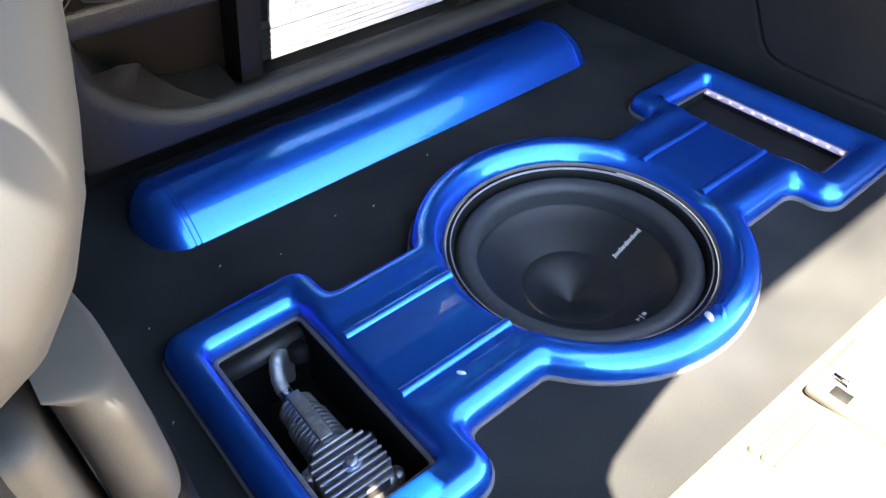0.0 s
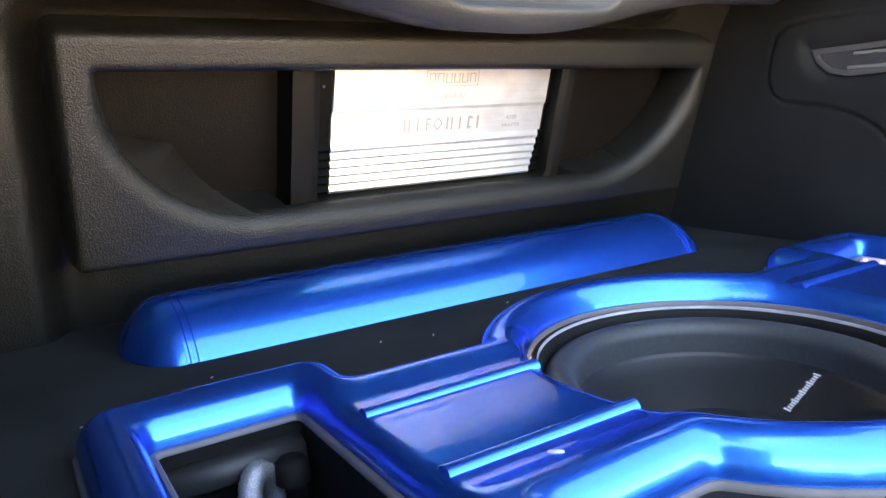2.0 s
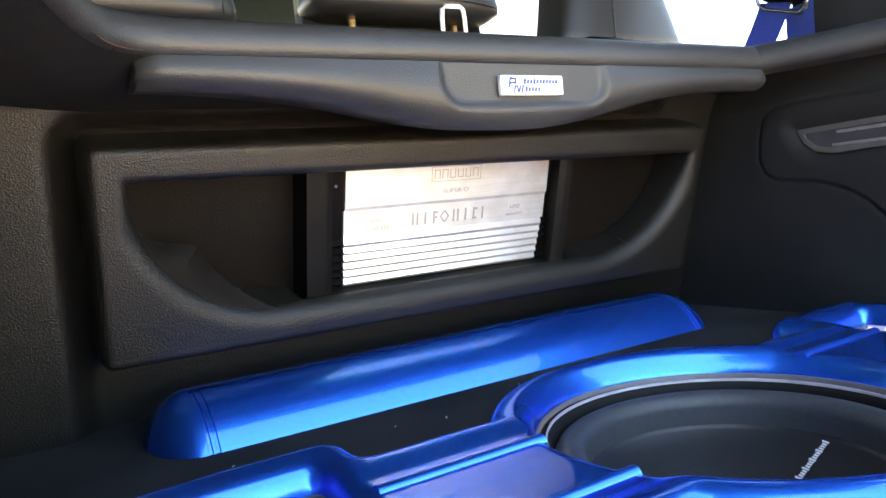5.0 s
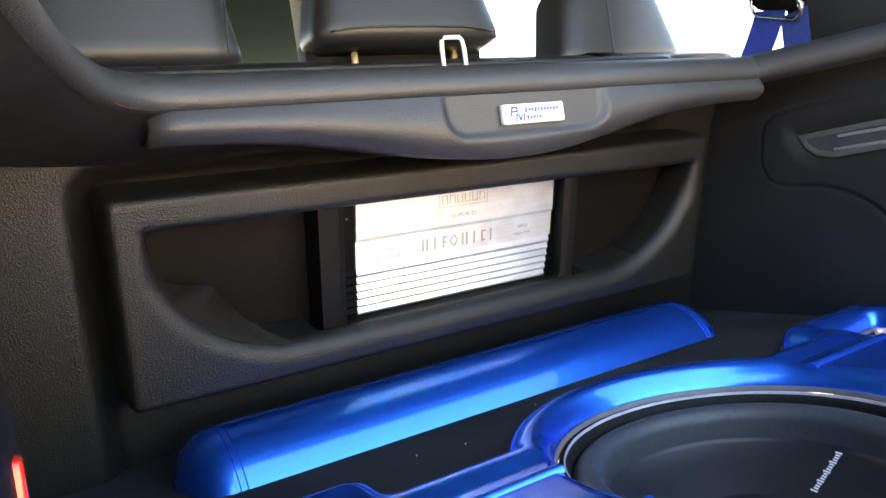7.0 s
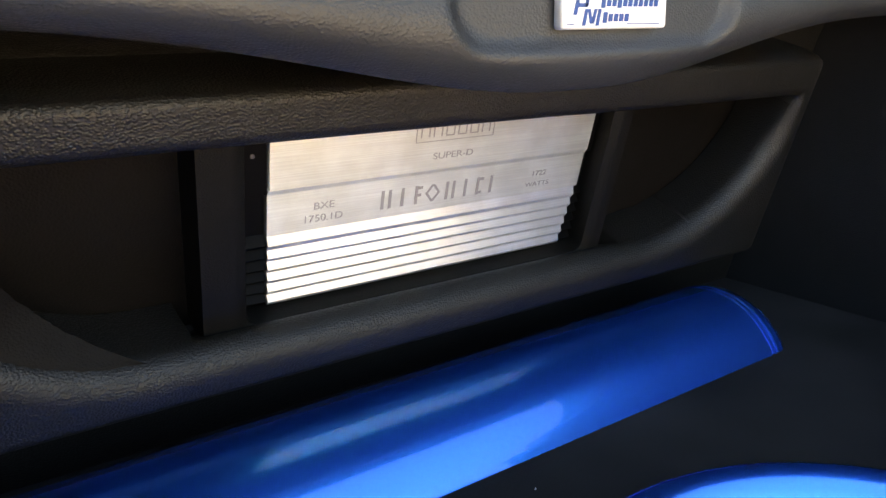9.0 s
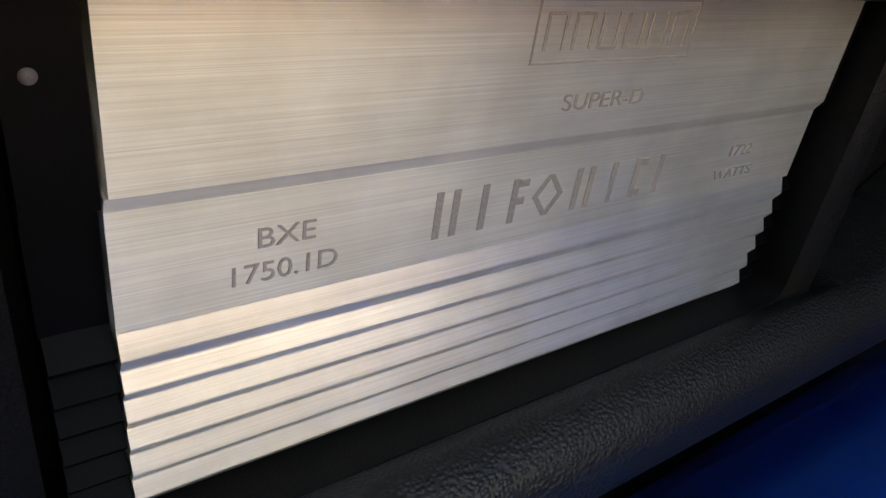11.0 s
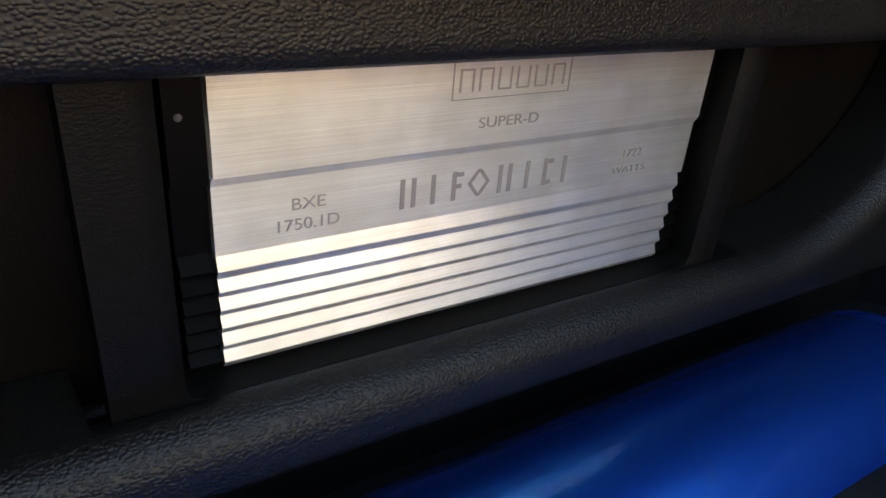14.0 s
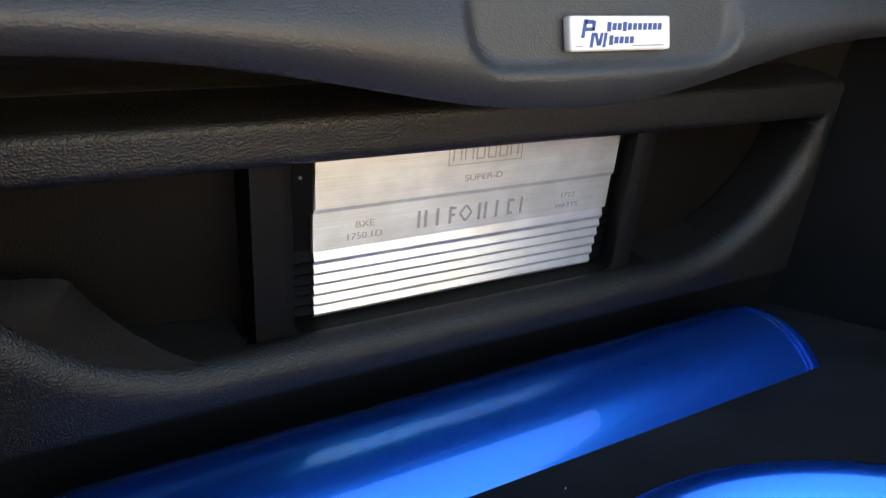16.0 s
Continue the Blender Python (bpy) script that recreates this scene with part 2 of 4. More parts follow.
def field(f, x0, x1, y0, y1, step):
    """The sheet where f(x, y) < 0, with clean cut edges: points, faces and the edges of its border."""
    nx, ny = int((x1 - x0) / step) + 1, int((y1 - y0) / step) + 1
    xs, ys = x0 + step * np.arange(nx + 1), y0 + step * np.arange(ny + 1)
    X, Y = np.meshgrid(xs, ys, indexing="ij")
    F = f(X, Y)
    pts, ids, cuts, faces, rim = [], {}, {}, [], []

    def corner(i, j):
        if (i, j) not in ids:
            ids[i, j] = len(pts)
            pts.append((xs[i], ys[j]))
        return ids[i, j]

    def cut(a, b):
        k = (a, b) if a < b else (b, a)
        if k not in cuts:
            fa, fb = F[k[0]], F[k[1]]
            s = min(0.98, max(0.02, fa / (fa - fb)))
            cuts[k] = len(pts)
            pts.append((xs[k[0][0]] * (1 - s) + xs[k[1][0]] * s, ys[k[0][1]] * (1 - s) + ys[k[1][1]] * s))
        return cuts[k]

    ins = F < 0
    for i in range(nx):
        for j in range(ny):
            c = ((i, j), (i + 1, j), (i + 1, j + 1), (i, j + 1))
            s = [bool(ins[k]) for k in c]
            if not any(s):
                continue
            if all(s):
                faces.append([corner(*k) for k in c])
                continue
            poly, out = [], []
            for n in range(4):
                a, b = c[n], c[(n + 1) % 4]
                if s[n]:
                    poly.append(corner(*a))
                if s[n] != s[(n + 1) % 4]:
                    q = cut(a, b)
                    poly.append(q)
                    out.append((q, s[n]))
            if len(poly) > 2:
                faces.append(poly)
                if len(out) == 2:
                    a, b = out if out[0][1] else out[::-1]
                    rim.append((a[0], b[0]))
    return np.array(pts), faces, rim


def sheet(f, h, span, step, skirt=None, keep=None):
    """A sheet over the area f < 0 at the height h(x, y), whose border runs down to skirt(x, y)."""
    pts, faces, rim = field(f, *span, step)
    bm = bmesh.new()
    z = h(pts[:, 0], pts[:, 1])
    vs = [bm.verts.new((p[0], p[1], q)) for p, q in zip(pts, z)]
    for poly in faces:
        bm.faces.new([vs[k] for k in poly])
    if skirt is not None:
        low = {}
        for a, b in rim:
            for k in (a, b):
                if k not in low:
                    low[k] = bm.verts.new(skirt(*pts[k]))
            if pts[a][0] != pts[b][0] or pts[a][1] != pts[b][1]:
                bm.faces.new((vs[a], vs[b], low[b], low[a]))
    return bm


def rbox(X, Y, cx, cy, hx, hy, r):
    qx, qy = np.abs(X - cx) - hx + r, np.abs(Y - cy) - hy + r
    return np.hypot(np.maximum(qx, 0), np.maximum(qy, 0)) + np.minimum(np.maximum(qx, qy), 0) - r


def poly_sd(X, Y, P):
    P = np.array(P)
    d = np.full(X.shape, 1e9)
    inside = np.zeros(X.shape, bool)
    for (ax, ay), (bx, by) in zip(P, np.roll(P, -1, 0)):
        ex, ey = bx - ax, by - ay
        t = np.clip(((X - ax) * ex + (Y - ay) * ey) / (ex * ex + ey * ey), 0, 1)
        d = np.minimum(d, np.hypot(X - ax - t * ex, Y - ay - t * ey))
        cross = ((ay > Y) != (by > Y)) & (X < ex * (Y - ay) / (ey if ey else 1e-12) + ax)
        inside ^= cross
    return np.where(inside, -d, d)


def smin(a, b, k):
    h = np.clip(0.5 + 0.5 * (b - a) / k, 0, 1)
    return b * (1 - h) + a * h - k * h * (1 - h)


def words(name, text, size, m, mat, parent, depth=0.0004):
    c = bpy.data.curves.new(name, 'FONT')
    c.body, c.size, c.extrude, c.align_x, c.align_y = text, size, depth, 'CENTER', 'CENTER'
    o = bpy.data.objects.new(name, c)
    scene.collection.objects.link(o)
    me = bpy.data.meshes.new_from_object(o.evaluated_get(bpy.context.evaluated_depsgraph_get()))
    bpy.data.objects.remove(o)
    return finish(name, me, mat, parent, "", False, m)


# ---- floor of the boot, with the wells under the trim panel ----
CX, CY, TURNZ = 0.327, -0.045, radians(1.0)


def local(X, Y):
    c, s = math.cos(-TURNZ), math.sin(-TURNZ)
    a, b = X - CX, Y - CY
    return a * c - b * s, a * s + b * c


PANELM = Matrix.Translation((CX, CY, 0)) @ Matrix.Rotation(TURNZ, 4, 'Z')
RING_O, RING_I = 0.2185, 0.1745
BOX_X, BOX_HX, BOX_HY = 0.396, 0.096, 0.178
TUB_HX, TUB_HY = 0.056, 0.128


def outline(X, Y):
    s = np.hypot(X, Y) - RING_O
    s = smin(s, rbox(X, Y, 0, 0, 0.42, 0.118, 0.01), 0.007)
    for k in (-1, 1):
        s = smin(s, rbox(X, Y, k * BOX_X, 0, BOX_HX, BOX_HY, 0.03), 0.02)
    return s


def openings(X, Y):
    s = np.hypot(X, Y) - RING_I
    for k in (-1, 1):
        s = np.minimum(s, rbox(X, Y, k * BOX_X, 0, TUB_HX, TUB_HY, 0.010))
    return s


FLOOR_SPAN = (-0.27, 0.87, -0.34, 0.56)


def floor_f(X, Y):
    a, b = local(X, Y)
    return -(outline(a, b) + 0.03)


bm = sheet(floor_f, lambda x, y: 0 * x, FLOOR_SPAN, 0.01, lambda x, y: (x, y, -0.02))
floor = part("floor", bm, CARPET, None, smooth=False)
tagged(floor, "charcoal boot carpet with a few specks of lint", "floor", kind="structure")

# ---- blue trim panel ----
panel = thing("subwoofer_trim_panel", (CX, CY, 0.0), "candy blue moulded trim panel round a subwoofer on the boot floor", "trim panel")


def bead(d):
    """Height of the rolled edge at the distance d inside the outline."""
    t = np.clip(d / 0.021, 0, 1)
    up = 0.010 + 0.0245 * np.sqrt(np.maximum(0, 1 - (1 - t) ** 2))
    s = np.clip((d - 0.021) / 0.032, 0, 1)
    s = s * s * (3 - 2 * s)
    return up * (1 - s) + 0.0285 * s


def panel_h(x, y):
    h = bead(-outline(x, y))
    ring = np.hypot(x, y) - RING_I
    for g, r in ((ring, 0.020), (openings(x, y) + 0 * x, 0.013)):
        t = np.clip(g / r, 0, 1)
        h = h - (h - 0.010) * (1 - np.sqrt(np.maximum(0, 1 - (1 - t) ** 2)))
    return h


def panel_skirt(x, y):
    o, h = float(outline(np.array([x]), np.array([y]))[0]), float(openings(np.array([x]), np.array([y]))[0])
    return (x, y, 0.006 if abs(o) < abs(h) else 0.004)


bm = sheet(lambda X, Y: np.maximum(outline(X, Y), -openings(X, Y)), panel_h, (-0.50, 0.50, -0.24, 0.24), 0.0035, panel_skirt)
part("moulding", bm, BLUE, panel, "glossy candy blue moulding with rolled edges", world_m=PANELM)
bm = sheet(lambda X, Y: np.maximum(outline(X, Y) - 0.0025, -(outline(X, Y) + 0.02)), lambda x, y: 0 * x + 0.006, (-0.51, 0.51, -0.24, 0.24), 0.004, lambda x, y: (x, y, 0.0))
part("base_edging", bm, EDGE, panel, "pale grey edging under the blue moulding", world_m=PANELM)
for k in (-1, 1):
    for yy in (0.048, -0.052):
        prof = [(yy + 0.0065 * math.cos(a), 0.0265 + 0.0062 * math.sin(a)) for a in [math.pi * i / 10 for i in range(11)]]
        a, b = sorted((k * 0.178, k * 0.327))
        part("rib", prism(prof, a, b), BLUE, panel, world_m=PANELM, sharp=50)
    # liner of the well, and its pale rim
    def well(X, Y, k=k):
        return rbox(X, Y, k * BOX_X, 0, TUB_HX - 0.0005, TUB_HY - 0.0005, 0.010)
    bm = sheet(lambda X, Y: np.maximum(well(X, Y), -(well(X, Y) + 0.0045)), lambda x, y: 0 * x + 0.0085, (k * BOX_X - 0.07, k * BOX_X + 0.07, -0.14, 0.14), 0.0022, lambda x, y: (x, y, 0.004))
    part("well_rim", bm, EDGE, panel, "pale grey rim of the well", world_m=PANELM)
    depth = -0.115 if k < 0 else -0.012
    rings = []
    for z, grow in ((0.006, 0), (depth, 0)):
        ring = []
        for sx, sy in ((-1, -1), (1, -1), (1, 1), (-1, 1)):
            ring.append((k * BOX_X + sx * (TUB_HX - 0.002), sy * (TUB_HY - 0.002), z))
        rings.append(ring)
    bm = loft(rings, True)
    bm.faces.new([v for v in bm.verts if abs(v.co.z - depth) < 1e-5])
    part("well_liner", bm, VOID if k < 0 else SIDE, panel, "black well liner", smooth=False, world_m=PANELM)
bm = lathe([(0.1744, 0.0080), (0.1738, 0.0088), (0.1728, 0.0080), (0.1725, 0.003)], 0, 0, 128)
part("opening_rim", bm, EDGE, panel, "pale grey rim of the round opening", world_m=PANELM)

# ---- subwoofer ----
sub = thing("subwoofer", (CX, CY, -0.02), "round black subwoofer set in the blue trim panel", "subwoofer")
part("mounting_frame", lathe([(0.1716, 0.002), (0.1680, 0.003), (0.1640, 0.001), (0.1620, -0.004), (0.1612, -0.014), (0.1610, -0.034)], CX, CY, 128), VOID, sub)
part("gasket_ring", lathe([(0.1668, 0.0036), (0.1664, 0.0048), (0.1656, 0.0044), (0.1653, 0.001)], CX, CY, 128), GASKET, sub, "thin pale grey gasket ring")
prof = [(0.1465 + 0.0145 * math.cos(a), -0.018 + 0.015 * math.sin(a)) for a in [math.pi * i / 16 for i in range(17)]]
part("surround", lathe([(0.161, -0.030)] + prof + [(0.1318, -0.036)], CX, CY, 128), RUBBER, sub, "half-roll black rubber surround")
cone = part("cone", lathe([(0.1322, -0.0345), (0.1312, -0.038), (0.1290, -0.0405), (0.110, -0.0505), (0.090, -0.0605), (0.068, -0.0715)], CX, CY, 128), CONE, sub, "smooth black cone")
part("dust_cap", lathe([(0.0685, -0.0710), (0.066, -0.0712), (0.055, -0.0745), (0.040, -0.081), (0.022, -0.091), (0.008, -0.100), (0.0005, -0.104)], CX, CY, 96), CONE, sub, "concave black dust cap")


def glyph_bars(spec, name, mat, parent, m, depth=0.0003):
    """Plain bars (x, y, width, height, slant) laid in one print."""
    bm = bmesh.new()
    for x, y, w, h, sl in spec:
        c = [(x - w / 2 - sl, y - h / 2), (x + w / 2 - sl, y - h / 2), (x + w / 2 + sl, y + h / 2), (x - w / 2 + sl, y + h / 2)]
        lo = [bm.verts.new((a, b, -depth)) for a, b in c]
        hi = [bm.verts.new((a, b, depth)) for a, b in c]
        bm.faces.new(hi)
        for k in range(4):
            bm.faces.new((lo[k], lo[(k + 1) % 4], hi[(k + 1) % 4], hi[k]))
    return part(name, bm, mat, parent, smooth=False, world_m=m)


SLOPE = math.atan2(0.020, 0.040)
bars = [(-0.0255 + 0.0032 * i, 0.0 + (0.0006 if i % 4 == 0 else 0), 0.0019, 0.0046 if i % 4 else 0.0074, 0.0004) for i in range(17)]
glyph_bars(bars, "logo_print", WHITE, cone, Matrix.Translation((CX + 0.104, CY - 0.002, -0.0530)) @ Matrix.Rotation(-SLOPE, 4, 'Y'))
m = Matrix.Translation((CX, CY, 0)) @ Matrix.Rotation(radians(-84), 4, 'Z') @ Matrix.Translation((0.105, 0, -0.0527)) @ Matrix.Rotation(-SLOPE, 4, 'Y') @ Matrix.Rotation(radians(90), 4, 'Z')
glyph_bars([(-0.0085, 0, 0.0016, 0.006, 0.0006), (-0.006, 0.0005, 0.003, 0.003, 0.0006), (-0.001, -0.0015, 0.0016, 0.011, 0.002), (0.0045, 0, 0.0016, 0.006, 0.0006), (0.0075, 0, 0.003, 0.0055, 0.0006)], "model_print", WHITE, cone, m)

# ---- blue tank along the seat ----
TANK = (0.361, -0.042, 0.094)
TY, TZ, TR = TANK
tank = thing("cylinder_cover", (0.31, TY, 0.0), "candy blue half-round tank cover with domed ends", "tank cover")
TANKM = Matrix.Translation((0.31, TY, TZ)) @ Matrix.Rotation(radians(1.0), 4, 'Z')


def tank_rings(stations, n=40):
    rings = []
    for x, r in stations:
        rings.append([(x, r * math.cos(math.pi * i / n), r * math.sin(math.pi * i / n)) for i in range(n + 1)])
    return rings


TL, TRX = -0.358, 0.358
part("body", loft(tank_rings([(TL + (TRX - TL) * i / 24, TR) for i in range(25)]), False), BLUE, tank, world_m=TANKM)
for k, x0 in ((-1, TL), (1, TRX)):
    st = [(x0, TR), (x0 + k * 0.001, TR - 0.0018), (x0 + k * 0.0035, TR - 0.0018), (x0 + k * 0.0045, TR), (x0 + k * 0.0075, TR), (x0 + k * 0.0085, TR - 0.0018), (x0 + k * 0.011, TR - 0.0018), (x0 + k * 0.012, TR)]
    part("groove_band", loft(tank_rings(st), False), BLUE, tank, world_m=TANKM, sharp=30)
    dome = [(x0 + k * (0.012 + 0.055 * math.sin(math.pi / 2 * i / 12)), TR * max(0.001, math.cos(math.pi / 2 * i / 12))) for i in range(13)]
    part("dome_end", loft(tank_rings(dome), False), BLUE, tank, world_m=TANKM)

# ---- seat back, its panel and the pocket ----
seatback = thing("seat_back_wall", tuple(SEATM @ Vector((0.3, 0, -0.06))), "black grained vinyl seat back with a raised panel and a pocket", "seat back")
HOLE = []
for i in range(25):
    a = math.pi / 2 * i / 24
    HOLE.append((0.067 - 0.172 * math.cos(a), 0.205 - 0.174 * math.sin(a)))
for i in range(25):
    a = math.pi / 2 * i / 24
    HOLE.append((0.555 + 0.190 * math.sin(a), 0.200 - 0.170 * math.cos(a)))
P_U0, P_U1, P_V0, P_V1 = -0.127, 0.757, 0.0, 0.230
PCU, PCV, PHU, PHV = (P_U0 + P_U1) / 2, (P_V0 + P_V1) / 2, (P_U1 - P_U0) / 2, (P_V1 - P_V0) / 2


def hole_sd(U, V):
    return poly_sd(U, V, HOLE)


def panel_n(u, v):
    d = -rbox(u, v, PCU, PCV, PHU + 0.010, PHV + 0.010, 0.014)
    t = np.clip(d / 0.010, 0, 1)
    edge = -0.030 * (1 - np.sqrt(np.maximum(0, 1 - (1 - t) ** 2)))
    g = hole_sd(u, v)
    rr = 0.010 + 0.016 * np.clip((0.19 - v) / 0.05, 0, 1)
    s = np.clip((g + 0.006) / rr, 0, 1)
    lip = -rr * 0.9 * (1 - np.sqrt(np.maximum(0, 1 - (1 - s) ** 2)))
    return edge + lip


def panel_f(U, V):
    return np.maximum(rbox(U, V, PCU, PCV, PHU + 0.010, PHV + 0.010, 0.014), -(hole_sd(U, V) + 0.006))


def hole_skirt(u, v):
    o = float(rbox(np.array([u]), np.array([v]), PCU, PCV, PHU + 0.010, PHV + 0.010, 0.014)[0])
    if abs(o) < 0.004:
        return (u, v, -0.080)
    if v < 0.06 and 0.09 < u < 0.54:
        return (u, v - 0.016, -0.050)
    return (u + (0.012 if u > 0.6 else 0), v, -0.078)


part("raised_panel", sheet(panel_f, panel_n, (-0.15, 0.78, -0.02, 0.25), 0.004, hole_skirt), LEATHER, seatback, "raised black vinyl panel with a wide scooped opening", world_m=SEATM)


def board_n(u, v):
    """The board stands out round a rounded channel that runs along the raised panel."""
    d = rbox(u, v, PCU, PCV - 0.2, PHU + 0.008, PHV + 0.208, 0.014)
    t = np.clip(d / 0.048, 0, 1)
    side = np.clip((0.74 - u) / 0.05, 0, 1)
    return -0.074 + 0.040 * side * np.sin(t * t * (3 - 2 * t) * math.pi / 2)


bm = sheet(lambda U, V: np.maximum(np.maximum(np.abs(U - 0.31) - 0.57, np.abs(V - 0.10) - 0.26), -(hole_sd(U, V) - 0.021)), board_n, (-0.27, 0.89, -0.17, 0.37), 0.006, lambda u, v: (u, v, -0.081))
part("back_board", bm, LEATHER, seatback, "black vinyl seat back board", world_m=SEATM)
part("pocket_board", box(-0.20, 0.84, -0.08, 0.32, -0.10, -0.080, 0.002), BOARD, seatback, "dark brownish pocket board", world_m=SEATM)
# frame round the amplifier
bm = sheet(lambda U, V: np.maximum(np.maximum(np.abs(U - 0.310) - 0.207, np.abs(V - 0.118) - 0.103), -rbox(U, V, 0.3165, 0.15, 0.179, 0.119, 0.008)), lambda u, v: -0.030 - 0.004 * np.clip(1 + rbox(u, v, 0.3165, 0.15, 0.179, 0.119, 0.008) / -0.008, 0, 1), (0.10, 0.535, -0.005, 0.265), 0.004, lambda u, v: (u, v, -0.084))
part("amplifier_frame", bm, FRAME, seatback, "black frame round the amplifier", world_m=SEATM, sharp=40)
# vinyl flap inside the corner of the pocket, its shade put in as board colour
lip, rag = [], []
for i in range(61):
    t = i / 60
    a = 0.36 + 1.18 * t
    w = min(1, t / 0.34) * min(1, (1 - t) / 0.72) ** 0.8
    lip.append((0.067 - 0.171 * math.cos(a), 0.205 - 0.1735 * math.sin(a)))
    deep = w * (0.046 + 0.004 * noise.noise((t * 9, 1, 0)) + 0.0025 * noise.noise((t * 25, 4, 0)))
    rag.append((0.067 - (0.171 - deep) * math.cos(a), 0.205 - (0.1735 - deep) * math.sin(a)))
rings = []
for q in range(11):
    k = q / 10
    row = []
    for i, (p, r) in enumerate(zip(lip, rag)):
        open_w = min(1, 5 * i / 60, 2.2 * (1 - i / 60))
        row.append((p[0] * (1 - k) + r[0] * k, p[1] * (1 - k) + r[1] * k, -0.012 - 0.024 * open_w * k ** 1.25 + 0.0012 * noise.noise((p[0] * 25, p[1] * 25, k * 2))))
    rings.append(row)
part("vinyl_flap", loft(rings, False), BOARD, seatback, "loose ragged vinyl edge folded into the pocket, darkened for shade", world_m=SEATM)

# ---- amplifier ----
amp = thing("amplifier", tuple(SEATM @ Vector((0.3165, 0.03, -0.07))), "brushed aluminium car amplifier with stepped cooling fins", "amplifier")
A0, A1 = 0.161, 0.4875


def slab(profile, a, b, name, mat, label=""):
    bm = prism(profile, a, b)
    return part(name, bm, mat, amp, label, smooth=False, world_m=SEATM)


upper_plate = slab([(0.1395, -0.0500), (0.232, -0.0500), (0.232, -0.078), (0.1395, -0.078)], A0 + 0.001, A1, "upper_plate", ALU, "brushed aluminium upper plate")
slab([(0.1345, -0.0530), (0.1395, -0.0501), (0.1395, -0.078), (0.1345, -0.078)], A0, A1, "bevel_step", ALU)
lower_plate = slab([(0.0985, -0.0530), (0.1345, -0.0530), (0.1345, -0.078), (0.0985, -0.078)], A0, A1, "lower_plate", ALU, "brushed aluminium lettered plate")
v = 0.0987
for i in range(6):
    hgt = 0.0129 if i == 0 else 0.0106
    slab([(v, -0.0530), (v - hgt * 0.04, -0.0529), (v - hgt * 0.60, -0.0505), (v - hgt * 0.64, -0.0504), (v - hgt * 0.69, -0.0507), (v - hgt * 0.96, -0.0528), (v - hgt, -0.0530), (v - hgt, -0.078), (v, -0.078)], A0, A1 - 0.004 - 0.0012 * i, "fin", FIN, "milled aluminium fin")
    for a, b in ((A0 - 0.017, A0 - 0.0004), (A1 - 0.0036 - 0.0012 * i, A1 + 0.0135)):
        slab([(v, -0.0590), (v - hgt * 0.62, -0.0525), (v - hgt * 0.74, -0.0530), (v - hgt * 0.86, -0.0640), (v - hgt * 0.86, -0.078), (v, -0.078)], a, b, "end_tooth", PLASTIC)
    v -= hgt
for a, b in ((A0 - 0.0175, A0 - 0.0004), (A1 + 0.0006, A1 + 0.016)):
    slab([(0.1360, -0.052), (0.232, -0.052), (0.232, -0.078), (0.1360, -0.078)], a, b, "end_cap", PLASTIC)
    slab([(0.0990, -0.058), (0.1355, -0.058), (0.1355, -0.078), (0.0990, -0.078)], a, b, "end_plate", PLASTIC)


def on_amp(u, v, n):
    return SEATM @ Matrix.Translation((u, v, n))


WIDE = Matrix.Diagonal((1.3, 1, 1, 1))
words("lettering", "SUPER-D", 0.0084, on_amp(0.3268, 0.1520, -0.0500) @ WIDE, ETCH, upper_plate)
words("lettering", "BXE", 0.0092, on_amp(0.2087, 0.1193, -0.0530) @ Matrix.Diagonal((1.16, 1, 1, 1)), ETCH, lower_plate)
words("lettering", "1750.1D", 0.0092, on_amp(0.2082, 0.1081, -0.0530) @ Matrix.Diagonal((1.12, 1, 1, 1)), ETCH, lower_plate)
words("lettering", "WATTS", 0.0068, on_amp(0.433, 0.1080, -0.0530) @ WIDE, ETCH, lower_plate)
words("lettering", "1722", 0.0078, on_amp(0.433, 0.1192, -0.0530) @ Matrix.Diagonal((1.2, 1, 1, 1)), ETCH, lower_plate)
# the two marks, as plain shapes
W, H = 0.0028, 0.0176
for i, count in enumerate((2, 1, 1, 0, 2, 1, 1, 1)):
    mark = []
    x = (-0.0561, -0.0402, -0.0265, -0.0096, 0.0089, 0.0252, 0.0390, 0.0540)[i]
    if count == 0:
        for p, q, r in ((-1, 1, 1), (-1, -1, -1), (1, 1, -1), (1, -1, 1)):
            mark.append((p * 0.0032, q * 0.0042, 0.0026, 0.0084, r * 0.0032))
    for k in range(count):
        mark.append(((k - (count - 1) / 2) * 0.0070, 0, W, H, 0.0))
    if i in (2, 6):
        mark += [(0.0036, 0.0068, 0.0050, 0.0028, 0), (0.0030, -0.0002 if i == 2 else -0.0068, 0.0040, 0.0028, 0)]
    glyph_bars(mark, "maker_mark", ETCH, lower_plate, on_amp(0.3220 + x, 0.1155, -0.0530))
mark = [(0, 0.0116, 0.0850, 0.0008, 0), (0, -0.0116, 0.0850, 0.0008, 0), (-0.0421, 0, 0.0008, 0.0236, 0), (0.0421, 0, 0.0008, 0.0236, 0)]
for i in range(6):
    x = -0.0330 + 0.0132 * i
    mark += [(x - 0.0042, 0, 0.0013, 0.0140, 0), (x + 0.0042, 0, 0.0013, 0.0140, 0), (x, 0.0066 if i in (0, 1, 5) else -0.0066, 0.0084, 0.0013, 0)]
glyph_bars(mark, "series_mark", ETCH, upper_plate, on_amp(0.3268, 0.1763, -0.0500) @ Matrix.Diagonal((0.935, 0.86, 1, 1)))
